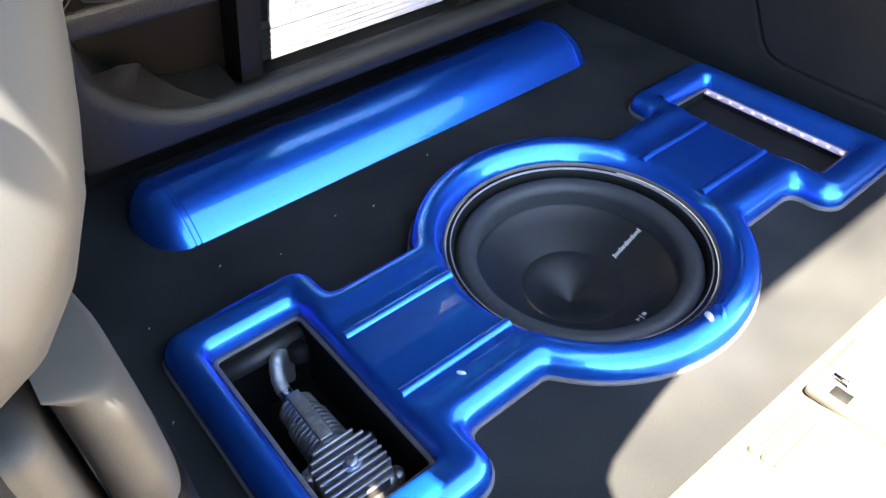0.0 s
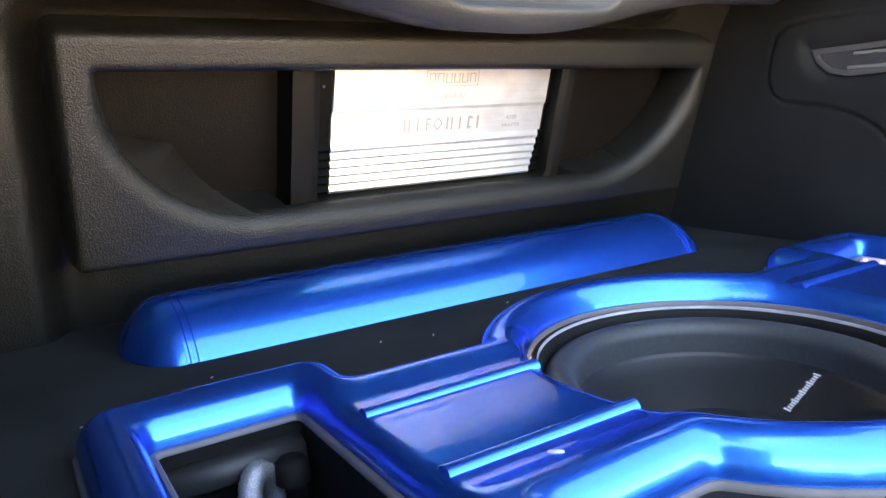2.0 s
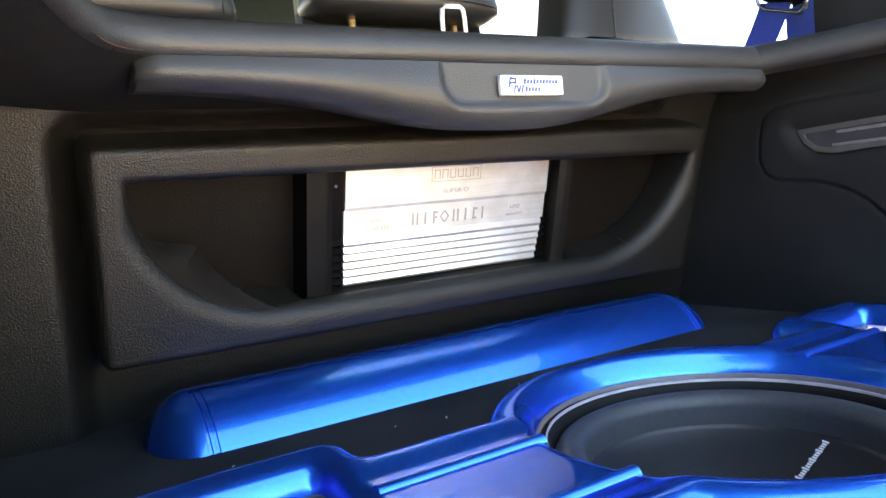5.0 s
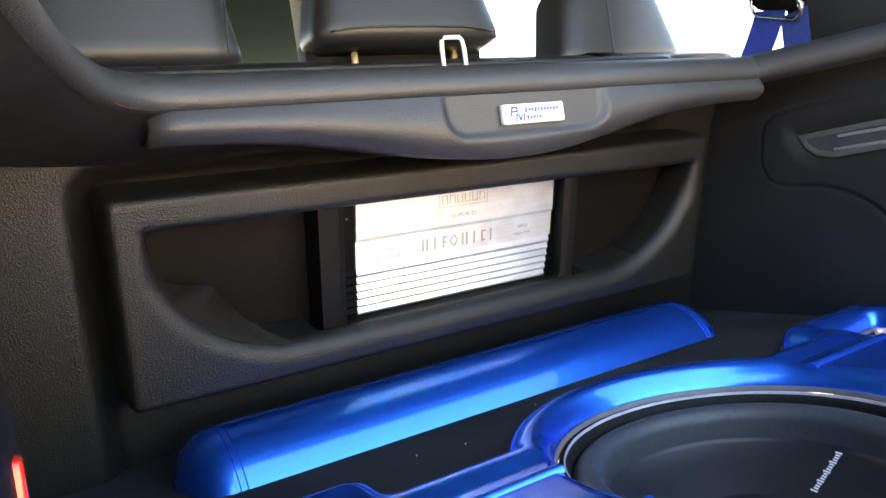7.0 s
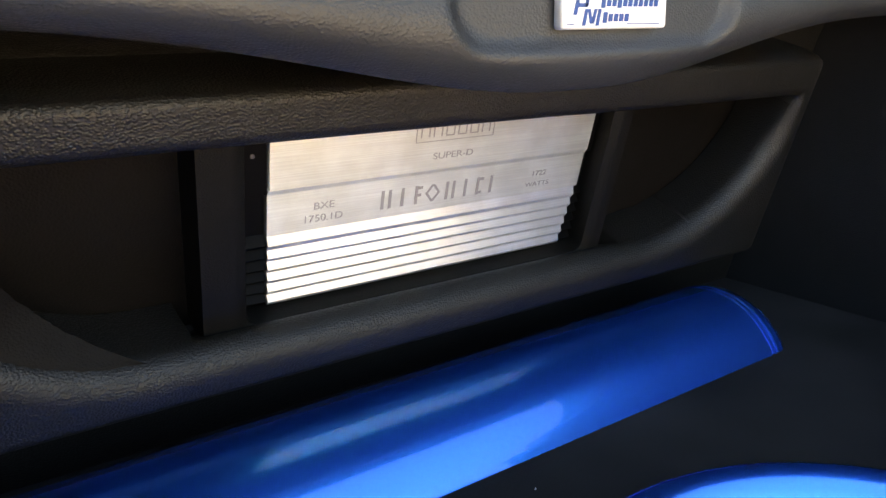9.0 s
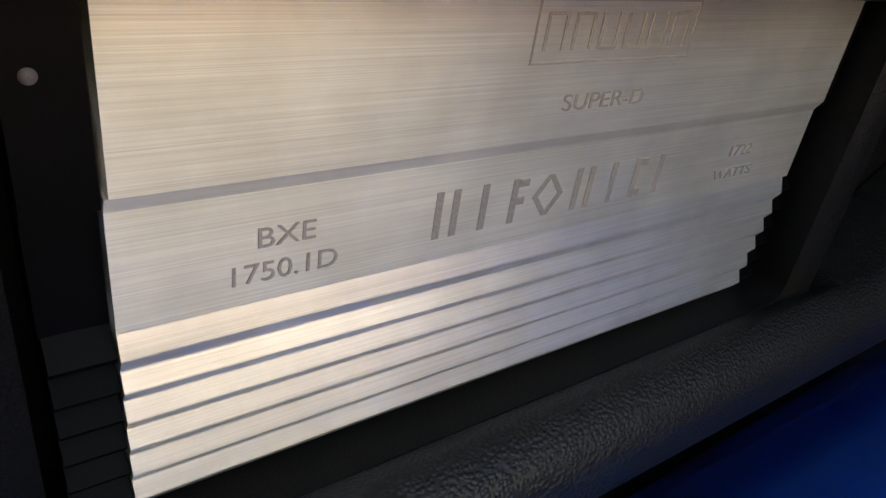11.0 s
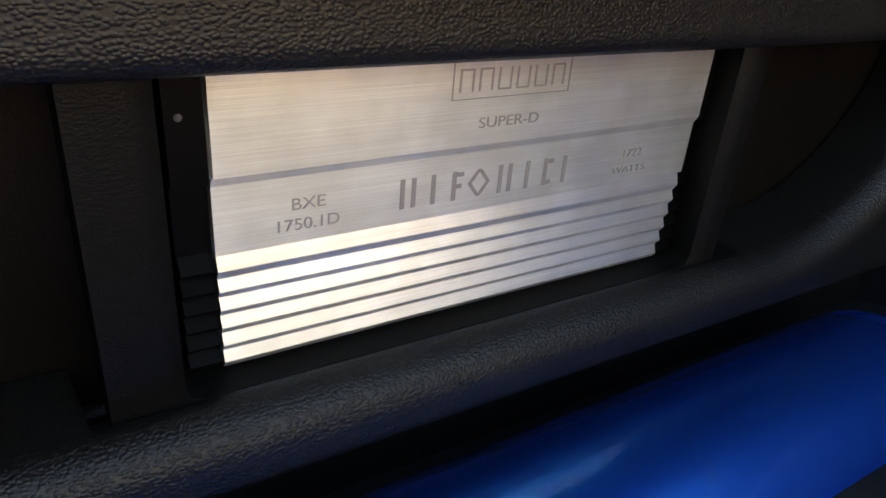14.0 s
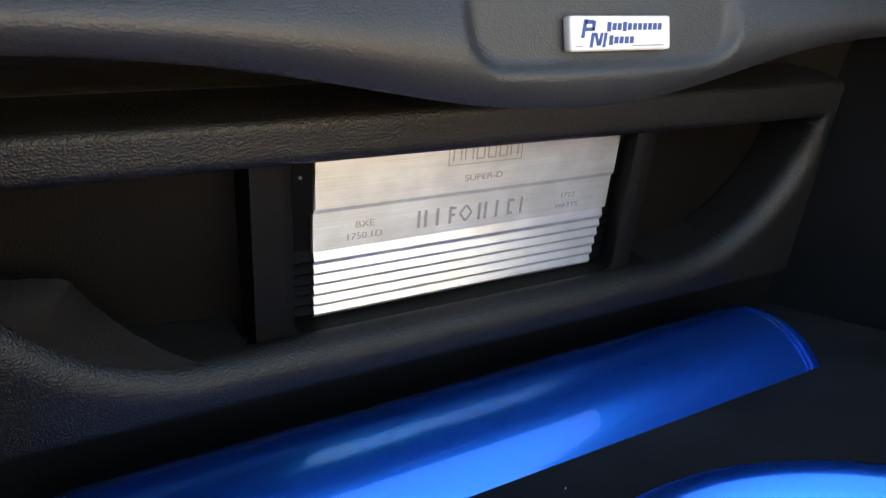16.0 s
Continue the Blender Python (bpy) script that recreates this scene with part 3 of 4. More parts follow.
part("screw", lathe([(0.0001, 0.0010), (0.0013, 0.0008), (0.0019, 0.0)], 0, 0, 16), EDGE, amp, "pale screw head", world_m=on_amp(0.1495, 0.169, -0.0518))

# ---- shelf edge over the panel ----
shelf = thing("parcel_shelf", (0.33, 0.25, 0.33), "black grained vinyl shelf edge with a badge recess", "shelf")


def shelf_low(x):
    t = np.abs(x - 0.31)
    return 0.304 + 0.046 * (1 - np.exp(-(t / 0.21) ** 2.2))


def bolster_f(X, Z):
    zb = shelf_low(X)
    f = np.maximum(zb - Z, Z - 0.3785)
    f = np.maximum(f, np.maximum(-0.094 - X, X - 0.772))
    end = np.hypot(np.maximum(X - 0.757, 0), Z - 0.3635) - 0.0155
    return np.where(X > 0.757, np.maximum(f, end), f)


def bolster_y(x, z):
    zb = shelf_low(x)
    t = np.clip((z - zb) / (0.3785 - zb), 0, 1)
    y = 0.1925 + 0.026 * (1 - t) ** 4 + 0.011 * t ** 1.5
    rec = rbox(x, z, 0.329, 0.366, 0.117, 0.036, 0.028)
    s = np.clip((0.007 - rec) / 0.014, 0, 1)
    s = s * s * (3 - 2 * s)
    flat = 0.2070 + 0 * x
    return y * (1 - s) + flat * s + 0.010 * np.clip((x - 0.752) / 0.02, 0, 1) ** 2 + 0.012 * np.clip((-0.066 - x) / 0.028, 0, 1) ** 2.5


SHELFM = Matrix(((1, 0, 0, 0), (0, 0, 1, 0), (0, 1, 0, 0), (0, 0, 0, 1)))
bm = sheet(bolster_f, bolster_y, (-0.122, 0.778, 0.300, 0.382), 0.003, lambda x, z: (x, z + (0.012 if z < 0.36 else 0), 0.30))
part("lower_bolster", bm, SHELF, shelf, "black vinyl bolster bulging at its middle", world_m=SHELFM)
EDGE_PROFILE = [(0.020, 0.3785), (0.011, 0.3770), (0.0025, 0.3805), (0, 0.388), (0.0015, 0.398), (0.008, 0.409), (0.019, 0.4155), (0.059, 0.419), (0.139, 0.416), (0.159, 0.40)]


def smooth_path(knots, step=6):
    out = []
    v = [Vector((x, y, 0)) for x, y in knots]
    for i in range(len(v) - 1):
        a, b, c, d = v[max(i - 1, 0)], v[i], v[i + 1], v[min(i + 2, len(v) - 1)]
        for q in range(step):
            t = q / step
            out.append(0.5 * ((2 * b) + (c - a) * t + (2 * a - 5 * b + 4 * c - d) * t * t + (3 * b - a - 3 * c + d) * t ** 3))
    return out + [v[-1]]


def edge_sweep(path, profile=None):
    rings = []
    for i, p in enumerate(path):
        d = (path[min(i + 1, len(path) - 1)] - path[max(i - 1, 0)]).normalized()
        rings.append([(p.x - d.y * o, p.y + d.x * o, z) for o, z in profile or EDGE_PROFILE])
    return loft(rings, False)


RIM = smooth_path([(-0.186, -0.10), (-0.177, -0.05), (-0.1665, 0.005), (-0.156, 0.053), (-0.139, 0.111), (-0.124, 0.150), (-0.105, 0.180), (-0.075, 0.196), (-0.03, 0.201), (0.05, 0.201), (0.30, 0.201), (0.55, 0.201), (0.765, 0.201)])
part("top_pad", edge_sweep(RIM[36:]), SHELF, shelf, "black vinyl shelf top")

SEAM_EDGE = material("copper_seam_edge", (0.050, 0.021, 0.010), 0.5)
part("seam_edge", tube([(-0.1305, 0.138, 0.3775), (-0.1235, 0.1545, 0.3772), (-0.113, 0.172, 0.3772), (-0.100, 0.184, 0.3775), (-0.088, 0.190, 0.378)], lambda t: 0.0003 + 0.0007 * math.sin(math.pi * t), 6), SEAM_EDGE, shelf, "thin copper-coloured edge of the seam")
badge = thing("dealer_badge", (0.331, 0.197, 0.341), "white badge with blue print on the shelf edge", "badge")
badge_plate = part("plate", box(0.286, 0.376, 0.1985, 0.2072, 0.341, 0.364, 0.0022, 3), WHITE, badge)
BADGEM = Matrix(((1, 0, 0, 0.331), (0, 0, -1, 0.1984), (0, 1, 0, 0.3525), (0, 0, 0, 1)))
bars = [(-0.0335, 0.0028, 0.0028, 0.0120, 0.0016), (-0.0290, 0.0072, 0.0070, 0.0026, 0.0004), (-0.0285, 0.0024, 0.0070, 0.0024, 0.0004), (-0.0252, 0.0048, 0.0026, 0.0062, 0.0006)]
bars += [(-0.0270, -0.0046, 0.0026, 0.0096, 0.0012), (-0.0228, -0.0040, 0.0024, 0.0084, -0.0010), (-0.0196, -0.0040, 0.0024, 0.0084, 0.0014), (-0.0160, -0.0046, 0.0026, 0.0096, 0.0012)]
bars += [(-0.0385, -0.0086, 0.0060, 0.0006, 0), (0.0230, -0.0086, 0.0290, 0.0006, 0)]
bars += [(-0.0120 + 0.0046 * i, 0.0040, 0.0034, 0.0064 if i in (0, 3) else 0.0046, 0.0004) for i in range(11)]
bars += [(-0.0105 + 0.0046 * i, -0.0048, 0.0034, 0.0064 if i == 0 else 0.0046, 0.0004) for i in range(5)]
glyph_bars(bars, "blue_print", LOGOBLUE, badge_plate, BADGEM)

# ---- ledges along both sides ----
for k in (-1, 1):
    ledge = thing("side_ledge", (0.327 + k * 0.50, 0.0, 0.40), "black grained vinyl ledge along the boot side", "ledge", "side ledges")
    if k < 0:
        part("rolled_edge", edge_sweep(RIM[:37]), SHELF, ledge)
        part("underside", edge_sweep(RIM[:62], [(0.0115, 0.3772), (0.02, 0.374), (0.06, 0.360), (0.15, 0.352)]), SIDE, ledge, "black underside of the ledge")
        continue
    roll, flat = [], []
    for i in range(41):
        y = 0.36 - 0.665 * i / 40
        t = max(0.0, (0.215 - y) / 0.52)
        off = 0.418 + 0.105 * min(1, t * 1.7) ** 0.75
        x = lambda d: 0.327 + k * (off + d)
        roll.append([(x(0.06), y, 0.376), (x(0.012), y, 0.377), (x(0.002), y, 0.382), (x(0), y, 0.392), (x(0.004), y, 0.404), (x(0.014), y, 0.4135), (x(0.03), y, 0.418)])
        flat.append([(x(0.03), y, 0.418), (x(0.031), y, 0.4172), (x(0.033), y, 0.419), (x(0.10), y, 0.422), (x(0.16), y, 0.422)])
    part("rolled_edge", loft(roll, False), SHELF, ledge)
    part("top_board", loft(flat, False), SHELF, ledge)

# ---- side trims ----
COVER = [(0.205, 0.334), (0.255, 0.330), (0.277, 0.317), (0.286, 0.285), (0.290, 0.250), (0.281, 0.226), (0.262, 0.214), (0.236, 0.210), (0.190, 0.205), (0.148, 0.191), (0.120, 0.174), (0.097, 0.150), (0.075, 0.110), (0.058, 0.078), (0.042, 0.060), (0.015, 0.052), (-0.05, 0.048), (-0.45, 0.044), (-0.45, 0.330), (0.08, 0.330)]
LENSP = [(0.224, 0.290), (0.214, 0.268), (0.195, 0.252), (0.168, 0.246), (0.10, 0.248), (-0.12, 0.250), (-0.12, 0.285), (0.10, 0.292)]
WALLM = Matrix(((0, 0, -1, 0.858), (1, 0, 0, 0), (0, 1, 0, 0), (0, 0, 0, 1)))


def wall_n(y, z):
    c = poly_sd(y, z, COVER)
    gap = -0.0035 * np.exp(-(c / 0.0022) ** 2) + 0.0025 * np.clip(-c / 0.004, 0, 1)
    l = poly_sd(y, z, LENSP)
    scoop = -0.010 * np.clip(1 - np.maximum(l, 0) / 0.028, 0, 1) ** 2
    return gap + scoop - 0.012 * np.clip((z - 0.335) / 0.04, 0, 1)


side = thing("boot_side_trim", (0.857, 0.0, 0.0), "black moulded boot side trim with a removable cover and smoked lens", "side trim")
bm = sheet(lambda Y, Z: np.maximum(np.abs(Y - 0.05) - 0.47, np.abs(Z - 0.19) - 0.21), wall_n, (-0.42, 0.53, -0.02, 0.41), 0.0035, lambda y, z: (y, z, -0.02))
part("moulding", bm, SIDE, side, world_m=WALLM)
lens = part("lens_rim", sheet(lambda Y, Z: np.maximum(poly_sd(Y, Z, LENSP) + 0.001, -(poly_sd(Y, Z, LENSP) + 0.009)), lambda y, z: 0 * y - 0.0025, (-0.13, 0.23, 0.24, 0.30), 0.0025, lambda y, z: (y, z, -0.012)), LENSRIM, side, "satin grey rim of the lens", world_m=WALLM)
part("lens_pane", sheet(lambda Y, Z: poly_sd(Y, Z, LENSP) + 0.009, lambda y, z: 0 * y - 0.0045, (-0.13, 0.23, 0.24, 0.30), 0.004), LENS, lens, "smoked glossy lens", world_m=WALLM)
for y1, z0, z1 in ((0.168, 0.2565, 0.2610), (0.160, 0.2755, 0.2800)):
    part("lens_bar", box(-0.11, y1, z0, z1, -0.0060, -0.0030, 0.001, 2), LENSBAR, lens, "pale bar behind the lens", world_m=WALLM)
# ---- side walls, cabin and outside ----
def slabwall(name, label, b, mat):
    return tagged(part(name, b, mat, None, smooth=False), label, "wall", kind="structure")


slabwall("wall_right", "dark body side rising to the sloping hatch edge", prism([(-0.43, -0.30), (0.23, -0.30), (0.23, 1.0), (0.12, 1.0), (0.02, 0.64), (-0.22, 0.46), (-0.43, 0.33)], 0.885, 0.93), SIDE)
slabwall("wall_right_rear", "grey hatch post beside the opening", box(0.80, 0.93, -0.47, -0.435, -0.30, 0.31), TRIM)
slabwall("wall_left", "black boot side trim", prism([(-0.29, -0.30), (0.45, -0.30), (0.45, 1.0), (-0.10, 1.0), (-0.14, 0.60), (-0.29, 0.42)], -0.36, -0.272), SIDE)
slabwall("wall_left_rear", "rear quarter panel beside the hatch", prism([(-0.75, -0.30), (-0.29, -0.30), (-0.29, 0.40), (-0.36, 0.40), (-0.44, 0.50), (-0.75, 0.50)], -0.40, -0.285), TRIM)
slabwall("ground", "pale concrete ground", box(-60, 60, -60, 60, -0.75, -0.70), CEMENT)
slabwall("roof", "dark headlining of the car roof", box(-0.45, 1.1, -0.14, 2.35, 0.95, 1.0), HEADLINE)
slabwall("cabin_wall_left", "dark inner side of the cabin", box(-0.50, -0.45, 0.23, 2.35, -0.16, 0.42), HEADLINE)
slabwall("cabin_wall_right", "dark door below the side window", box(1.10, 1.15, 0.23, 2.35, -0.16, 0.36), HEADLINE)
slabwall("dashboard", "dark dashboard below the windscreen", box(-0.45, 1.1, 2.30, 2.35, -0.16, 0.46), HEADLINE)
gate = prism([(-0.13, 0.97), (-0.10, 1.0), (-0.56, 1.93), (-0.59, 1.92)], -0.45, 0.95)
slabwall("tailgate", "raised tailgate with dark lining", gate, HEADLINE)
# added plate out of view; its outline shapes sun on carpet and post
corner = [(-0.348, -0.10), (-0.348, -0.300), (-0.337, -0.302), (-0.337, -0.345), (-0.290, -0.350), (-0.287, -0.374), (-0.337, -0.392), (-0.322, -0.60), (-0.195, -0.60), (-0.190, -0.53), (-0.182, -0.485), (-0.168, -0.462), (-0.140, -0.447), (-0.10, -0.438), (-0.05, -0.428), (0.02, -0.418), (0.02, -0.36), (-0.10, -0.19), (-0.10, -0.10)]
bm = loft([[(x, y, z) for x, y in corner] for z in (0.935, 0.965)], True, True)
slabwall("sun_shaping_plate", "unseen dark plate added to shape the sun patches", bm, HEADLINE)
# added blocker out of view, keeps direct sun off the lower trim
slabwall("sun_blocking_plate", "unseen dark plate added to block sun from the lower post", box(-0.50, -0.399, -0.60, -0.10, 0.935, 0.965), HEADLINE)
slabwall("gas_strut", "black gas strut beside the hatch opening", tube([(-0.268, -0.266, 0.66), (-0.326, -0.304, 0.86), (-0.384, -0.342, 1.06)], 0.007, 12), PLASTIC)

# ---- hatch post, lower trim and sill ----
post = thing("hatch_post", (-0.28, -0.22, 0.0), "grey moulded hatch post beside the boot opening", "post")


def squircle(cx, cy, hx, hy, z, n=36, p=3.0):
    ring = []
    for i in range(n):
        a = 2 * math.pi * i / n
        c, q = math.cos(a), math.sin(a)
        ring.append((cx + hx * math.copysign(abs(c) ** (2 / p), c), cy + hy * math.copysign(abs(q) ** (2 / p), q), z))
    return ring


rings = []
for z, xe, yr in ((0.392, -0.300, -0.235), (0.395, -0.275, -0.250), (0.403, -0.254, -0.259), (0.416, -0.234, -0.263), (0.435, -0.2165, -0.263), (0.46, -0.2010, -0.256), (0.48, -0.1925, -0.246), (0.50, -0.1850, -0.234), (0.525, -0.1765, -0.218), (0.55, -0.1690, -0.202), (0.58, -0.1610, -0.186), (0.62, -0.1540, -0.168), (0.75, -0.158, -0.125), (0.96, -0.176, -0.06)):
    hy = 0.05 * min(1, 0.5 + (z - 0.392) * 10)
    rings.append(squircle((xe - 0.36) / 2, yr + hy, (xe + 0.36) / 2, hy, z))
part("upper_trim", loft(rings, True, True), TRIM, post, "grey moulded upper trim")
rings = []
for z, x1 in ((0.292, -0.2152), (0.32, -0.2155), (0.36, -0.2175), (0.385, -0.222), (0.395, -0.25)):
    rings.append(squircle((x1 - 0.250) / 2, -0.20, (x1 + 0.250) / 2, 0.05, z, 36, 3.0))
part("lower_trim", loft(rings, True, True), TRIM, post, "grey lower trim of the post")
# lower end of the trim, its shaded inner side put in as black
rings = []
for z, x1 in ((-0.02, -0.2125), (0.10, -0.2125), (0.20, -0.2125), (0.28, -0.2130), (0.2915, -0.2152)):
    rings.append(squircle((x1 - 0.250) / 2, -0.20, (x1 + 0.250) / 2, 0.05, z, 36, 3.0))
part("shaded_lower_trim", loft(rings, True, True), PLASTIC, post, "lower trim of the post, coloured black for its shaded side")
part("rear_trim", box(-0.40, -0.2545, -0.262, -0.16, -0.02, 0.388, 0.012, 3), TRIM, post, "grey trim behind the groove")
part("red_reflector", box(-0.2165, -0.2104, -0.2205, -0.2085, 0.1830, 0.1985, 0.0024, 3), RED, post, "small red reflector")
part("pale_clip", box(-0.2180, -0.2122, -0.2300, -0.2200, 0.152, 0.172, 0.0015, 3), WHITE, post, "small pale clip")

sill = thing("loading_sill", (0.3, -0.42, -0.02), "pale plastic loading sill in bright sun", "sill")
part("sill_cover", prism([(-0.335, -0.02), (-0.338, 0.004), (-0.346, 0.010), (-0.372, 0.013), (-0.40, 0.020), (-0.43, 0.021), (-0.452, 0.012), (-0.47, -0.02), (-0.475, -0.30), (-0.335, -0.30)], -0.30, 0.92), SILL, sill, sharp=35)
latch = part("latch_plate", box(0.325, 0.43, -0.455, -0.352, 0.012, 0.028, 0.006, 3), SILL, sill, "raised latch plate")
# no slot is cut: a black block gives the dark of its inside
part("latch_slot_shade", box(0.331, 0.349, -0.393, -0.371, 0.020, 0.0286, 0.002, 1), VOID, latch, "black block standing in for the shaded latch slot")
part("striker", tube([(0.354, -0.366, 0.02), (0.354, -0.366, 0.033), (0.353, -0.382, 0.034), (0.352, -0.384, 0.02)], 0.0025, 10), CHROME, latch, "steel striker loop")
for i in range(7):
    part("rib", box(0.225, 0.305, -0.362 - 0.0135 * i, -0.355 - 0.0135 * i, 0.004, 0.0205, 0.003, 2), SILL, sill)

# ---- compressor in the open well ----
BRACKET = speckled("dark_grey_bracket", (0.028, 0.028, 0.029), 0.5, 60, 0.2)
AX_PLUG = -0.035
BRAID = material("braided_steel", (0.80, 0.81, 0.83), 0.30, 0.75)
bt, bn, bb = nodes(BRAID)
bw = bn.new("ShaderNodeTexVoronoi")
bw.inputs["Scale"].default_value = 1100
bt.links.new(coords(BRAID), bw.inputs["Vector"])
bump(BRAID, bw.outputs["Distance"], 0.8, 0.0006)
bt.links.new(ramp(BRAID, bw.outputs["Distance"], [(0.2, (0.86, 0.87, 0.89)), (0.7, (0.45, 0.45, 0.46))]), bb.inputs["Base Color"])
bracket = thing("well_bracket", (-0.075, 0.06, -0.03), "dark grey bracket under the rim of the open well", "bracket")
part("cross_bar", prism([(0.062, -0.010), (0.078, -0.006), (0.080, -0.022), (0.066, -0.030), (0.060, -0.024)], -0.120, -0.020), BRACKET, bracket, sharp=40)
part("plug", lathe([(0.0001, 0.006), (0.009, 0.006), (0.012, 0.003), (0.0125, -0.012)], AX_PLUG, 0.052, 24), VOID, bracket, "round black plug", world_m=Matrix.Translation((0, 0, -0.020)))
comp = thing("air_compressor", (-0.073, -0.06, -0.10), "ribbed silver metal air compressor lying in the well", "compressor")
AX, AZ = -0.073, -0.036


def along(y, r, n=28):
    return [(AX + r * math.cos(2 * math.pi * i / n), y, AZ + r * math.sin(2 * math.pi * i / n)) for i in range(n)]


motor = part("motor", loft([along(0.005, 0.009), along(0.004, 0.014), along(-0.002, 0.0170), along(-0.075, 0.0190), along(-0.084, 0.018)], True, True), STEEL, comp, "silver motor body")
def rib_arc(y, r, a0, a1):
    out = []
    for yy, rr in ((y, r - 0.007), (y - 0.0005, r - 0.0008), (y - 0.0012, r), (y - 0.0020, r), (y - 0.0027, r - 0.0008), (y - 0.0032, r - 0.007)):
        out.append([(AX + rr * math.cos(a0 + (a1 - a0) * q / 14), yy, AZ + rr * math.sin(a0 + (a1 - a0) * q / 14)) for q in range(15)])
    return loft(out, False)


for i in range(11):
    y = -0.004 - 0.0064 * i
    r = 0.0212 + (0.0022 if i > 3 else 0) + 0.0002 * i
    for a0, a1 in ((-0.6, 1.22), (1.92, 3.74)):
        part("cooling_rib", rib_arc(y, r, a0, a1), STEEL, motor, sharp=50)
strip_part = part("name_strip", box(AX - 0.0075, AX + 0.0075, -0.074, -0.002, AZ + 0.0150, AZ + 0.0250, 0.0015, 2), STEEL, comp, "raised strip with illegible marks")
glyph_bars([(0.0, -0.020 + 0.009 * i, 0.0090, 0.0022 if i % 2 else 0.0042, 0) for i in range(5)], "mark", STEEL, strip_part, Matrix.Translation((AX, -0.040, AZ + 0.0252)))
head = part("head", box(AX - 0.036, AX + 0.036, -0.158, -0.080, AZ - 0.028, AZ + 0.020, 0.012, 4), STEEL, comp, "cast cylinder head")
for i in range(9):
    y = -0.153 + 0.0085 * i
    w = (0.022, 0.031, 0.035, 0.036, 0.036, 0.036, 0.035, 0.031, 0.024)[i]
    part("head_fin", box(AX - w, AX + w, y - 0.0019, y + 0.0019, AZ + 0.010, AZ + 0.0305, 0.0012, 2), STEEL, head)
part("centre_bolt", lathe([(0.0001, 0.006), (0.005, 0.006), (0.0065, 0.004), (0.0065, 0.0), (0.010, 0.0), (0.010, -0.004)], AX + 0.002, -0.118, 20), STEEL, head, world_m=Matrix.Translation((0, 0, AZ + 0.0300)))
for sx, sy in ((-1, -1), (1, -1), (-1, 1), (1, 1)):
    part("lug", lathe([(0.0001, 0.005), (0.006, 0.005), (0.009, 0.002), (0.0095, -0.020)], AX + sx * 0.034, -0.119 + sy * 0.026, 18), STEEL, head, world_m=Matrix.Translation((0, 0, AZ + 0.010)))
hose = [(AX - 0.001, 0.002, AZ), (AX - 0.001, 0.014, AZ + 0.002), (AX + 0.0, 0.030, AZ + 0.006), (AX + 0.006, 0.046, AZ + 0.014), (AX + 0.014, 0.058, AZ + 0.016), (AX + 0.024, 0.066, AZ + 0.008), (AX + 0.028, 0.070, AZ - 0.010), (AX + 0.026, 0.072, AZ - 0.05)]
pts = [Vector(p) for p in hose]
fine = []
for i in range(len(pts) - 1):
    a, b, c, d = pts[max(i - 1, 0)], pts[i], pts[i + 1], pts[min(i + 2, len(pts) - 1)]
    for q in range(8):
        t = q / 8
        fine.append(0.5 * ((2 * b) + (c - a) * t + (2 * a - 5 * b + 4 * c - d) * t * t + (3 * b - a - 3 * c + d) * t ** 3))
part("braided_hose", tube(fine, lambda t: 0.0080 + 0.0007 * (int(t * 44) % 2), 16), BRAID, comp, "braided steel hose")
part("hose_collar", tube([(AX - 0.001, 0.004, AZ), (AX - 0.001, 0.018, AZ + 0.002)], 0.0098, 6), CHROME, comp, "hexagonal hose collar")

# ---- light strip in the shallow well ----
STRIP = speckled("lavender_strip", (0.62, 0.56, 0.74), 0.4, 60, 0.1)
STRIP.node_tree.nodes["Principled BSDF"].inputs["Emission Color"].default_value = (0.6, 0.5, 0.85, 1)
STRIP.node_tree.nodes["Principled BSDF"].inputs["Emission Strength"].default_value = 0.02
strip = thing("led_strip", (0.778, -0.045, 0.0), "lit strip of small white lights under the well rim", "light strip")
LEDX = BOX_X + TUB_HX - 0.004
part("backing", box(LEDX - 0.002, LEDX + 0.0015, -0.124, 0.124, -0.001, 0.0085, 0.0005, 1), STRIP, strip, "pale lavender backing", world_m=PANELM)
GLOW = material("led_glow", (0.9, 0.88, 1.0), 0.4)
GLOW.node_tree.nodes["Principled BSDF"].inputs["Emission Color"].default_value = (0.86, 0.84, 1.0, 1)
GLOW.node_tree.nodes["Principled BSDF"].inputs["Emission Strength"].default_value = 0.07
for i in range(12):
    y = -0.116 + 0.0211 * i
    part("led", box(LEDX - 0.0045, LEDX - 0.002, y - 0.0025, y + 0.0025, 0.0030, 0.0062, 0.0009, 2), GLOW, strip, world_m=PANELM)

# ---- a chip in the paint and lint on the carpet ----
for x, y, z, tilt, turn, w, l in ((0.0643, -0.1222, 0.0294, -13, 25, 1.0, 2.1), (0.3225, -0.2372, 0.0337, -14, -38, 1.5, 3.2)):
    at = Matrix.Translation((x, y, z)) @ Matrix.Rotation(radians(tilt), 4, 'X') @ Matrix.Rotation(radians(turn), 4, 'Z') @ Matrix.Diagonal((w, l, 1, 1))
    part("chip", lathe([(0.0001, 0.0009), (0.0024, 0.0008), (0.0030, -0.0008)], 0, 0, 12), WHITE, panel, "bare chip in the paint", world_m=at)
at = Matrix.Translation((0.3400, -0.2405, 0.0330)) @ Matrix.Rotation(radians(-38), 4, 'Z') @ Matrix.Diagonal((0.8, 1.6, 1, 1))
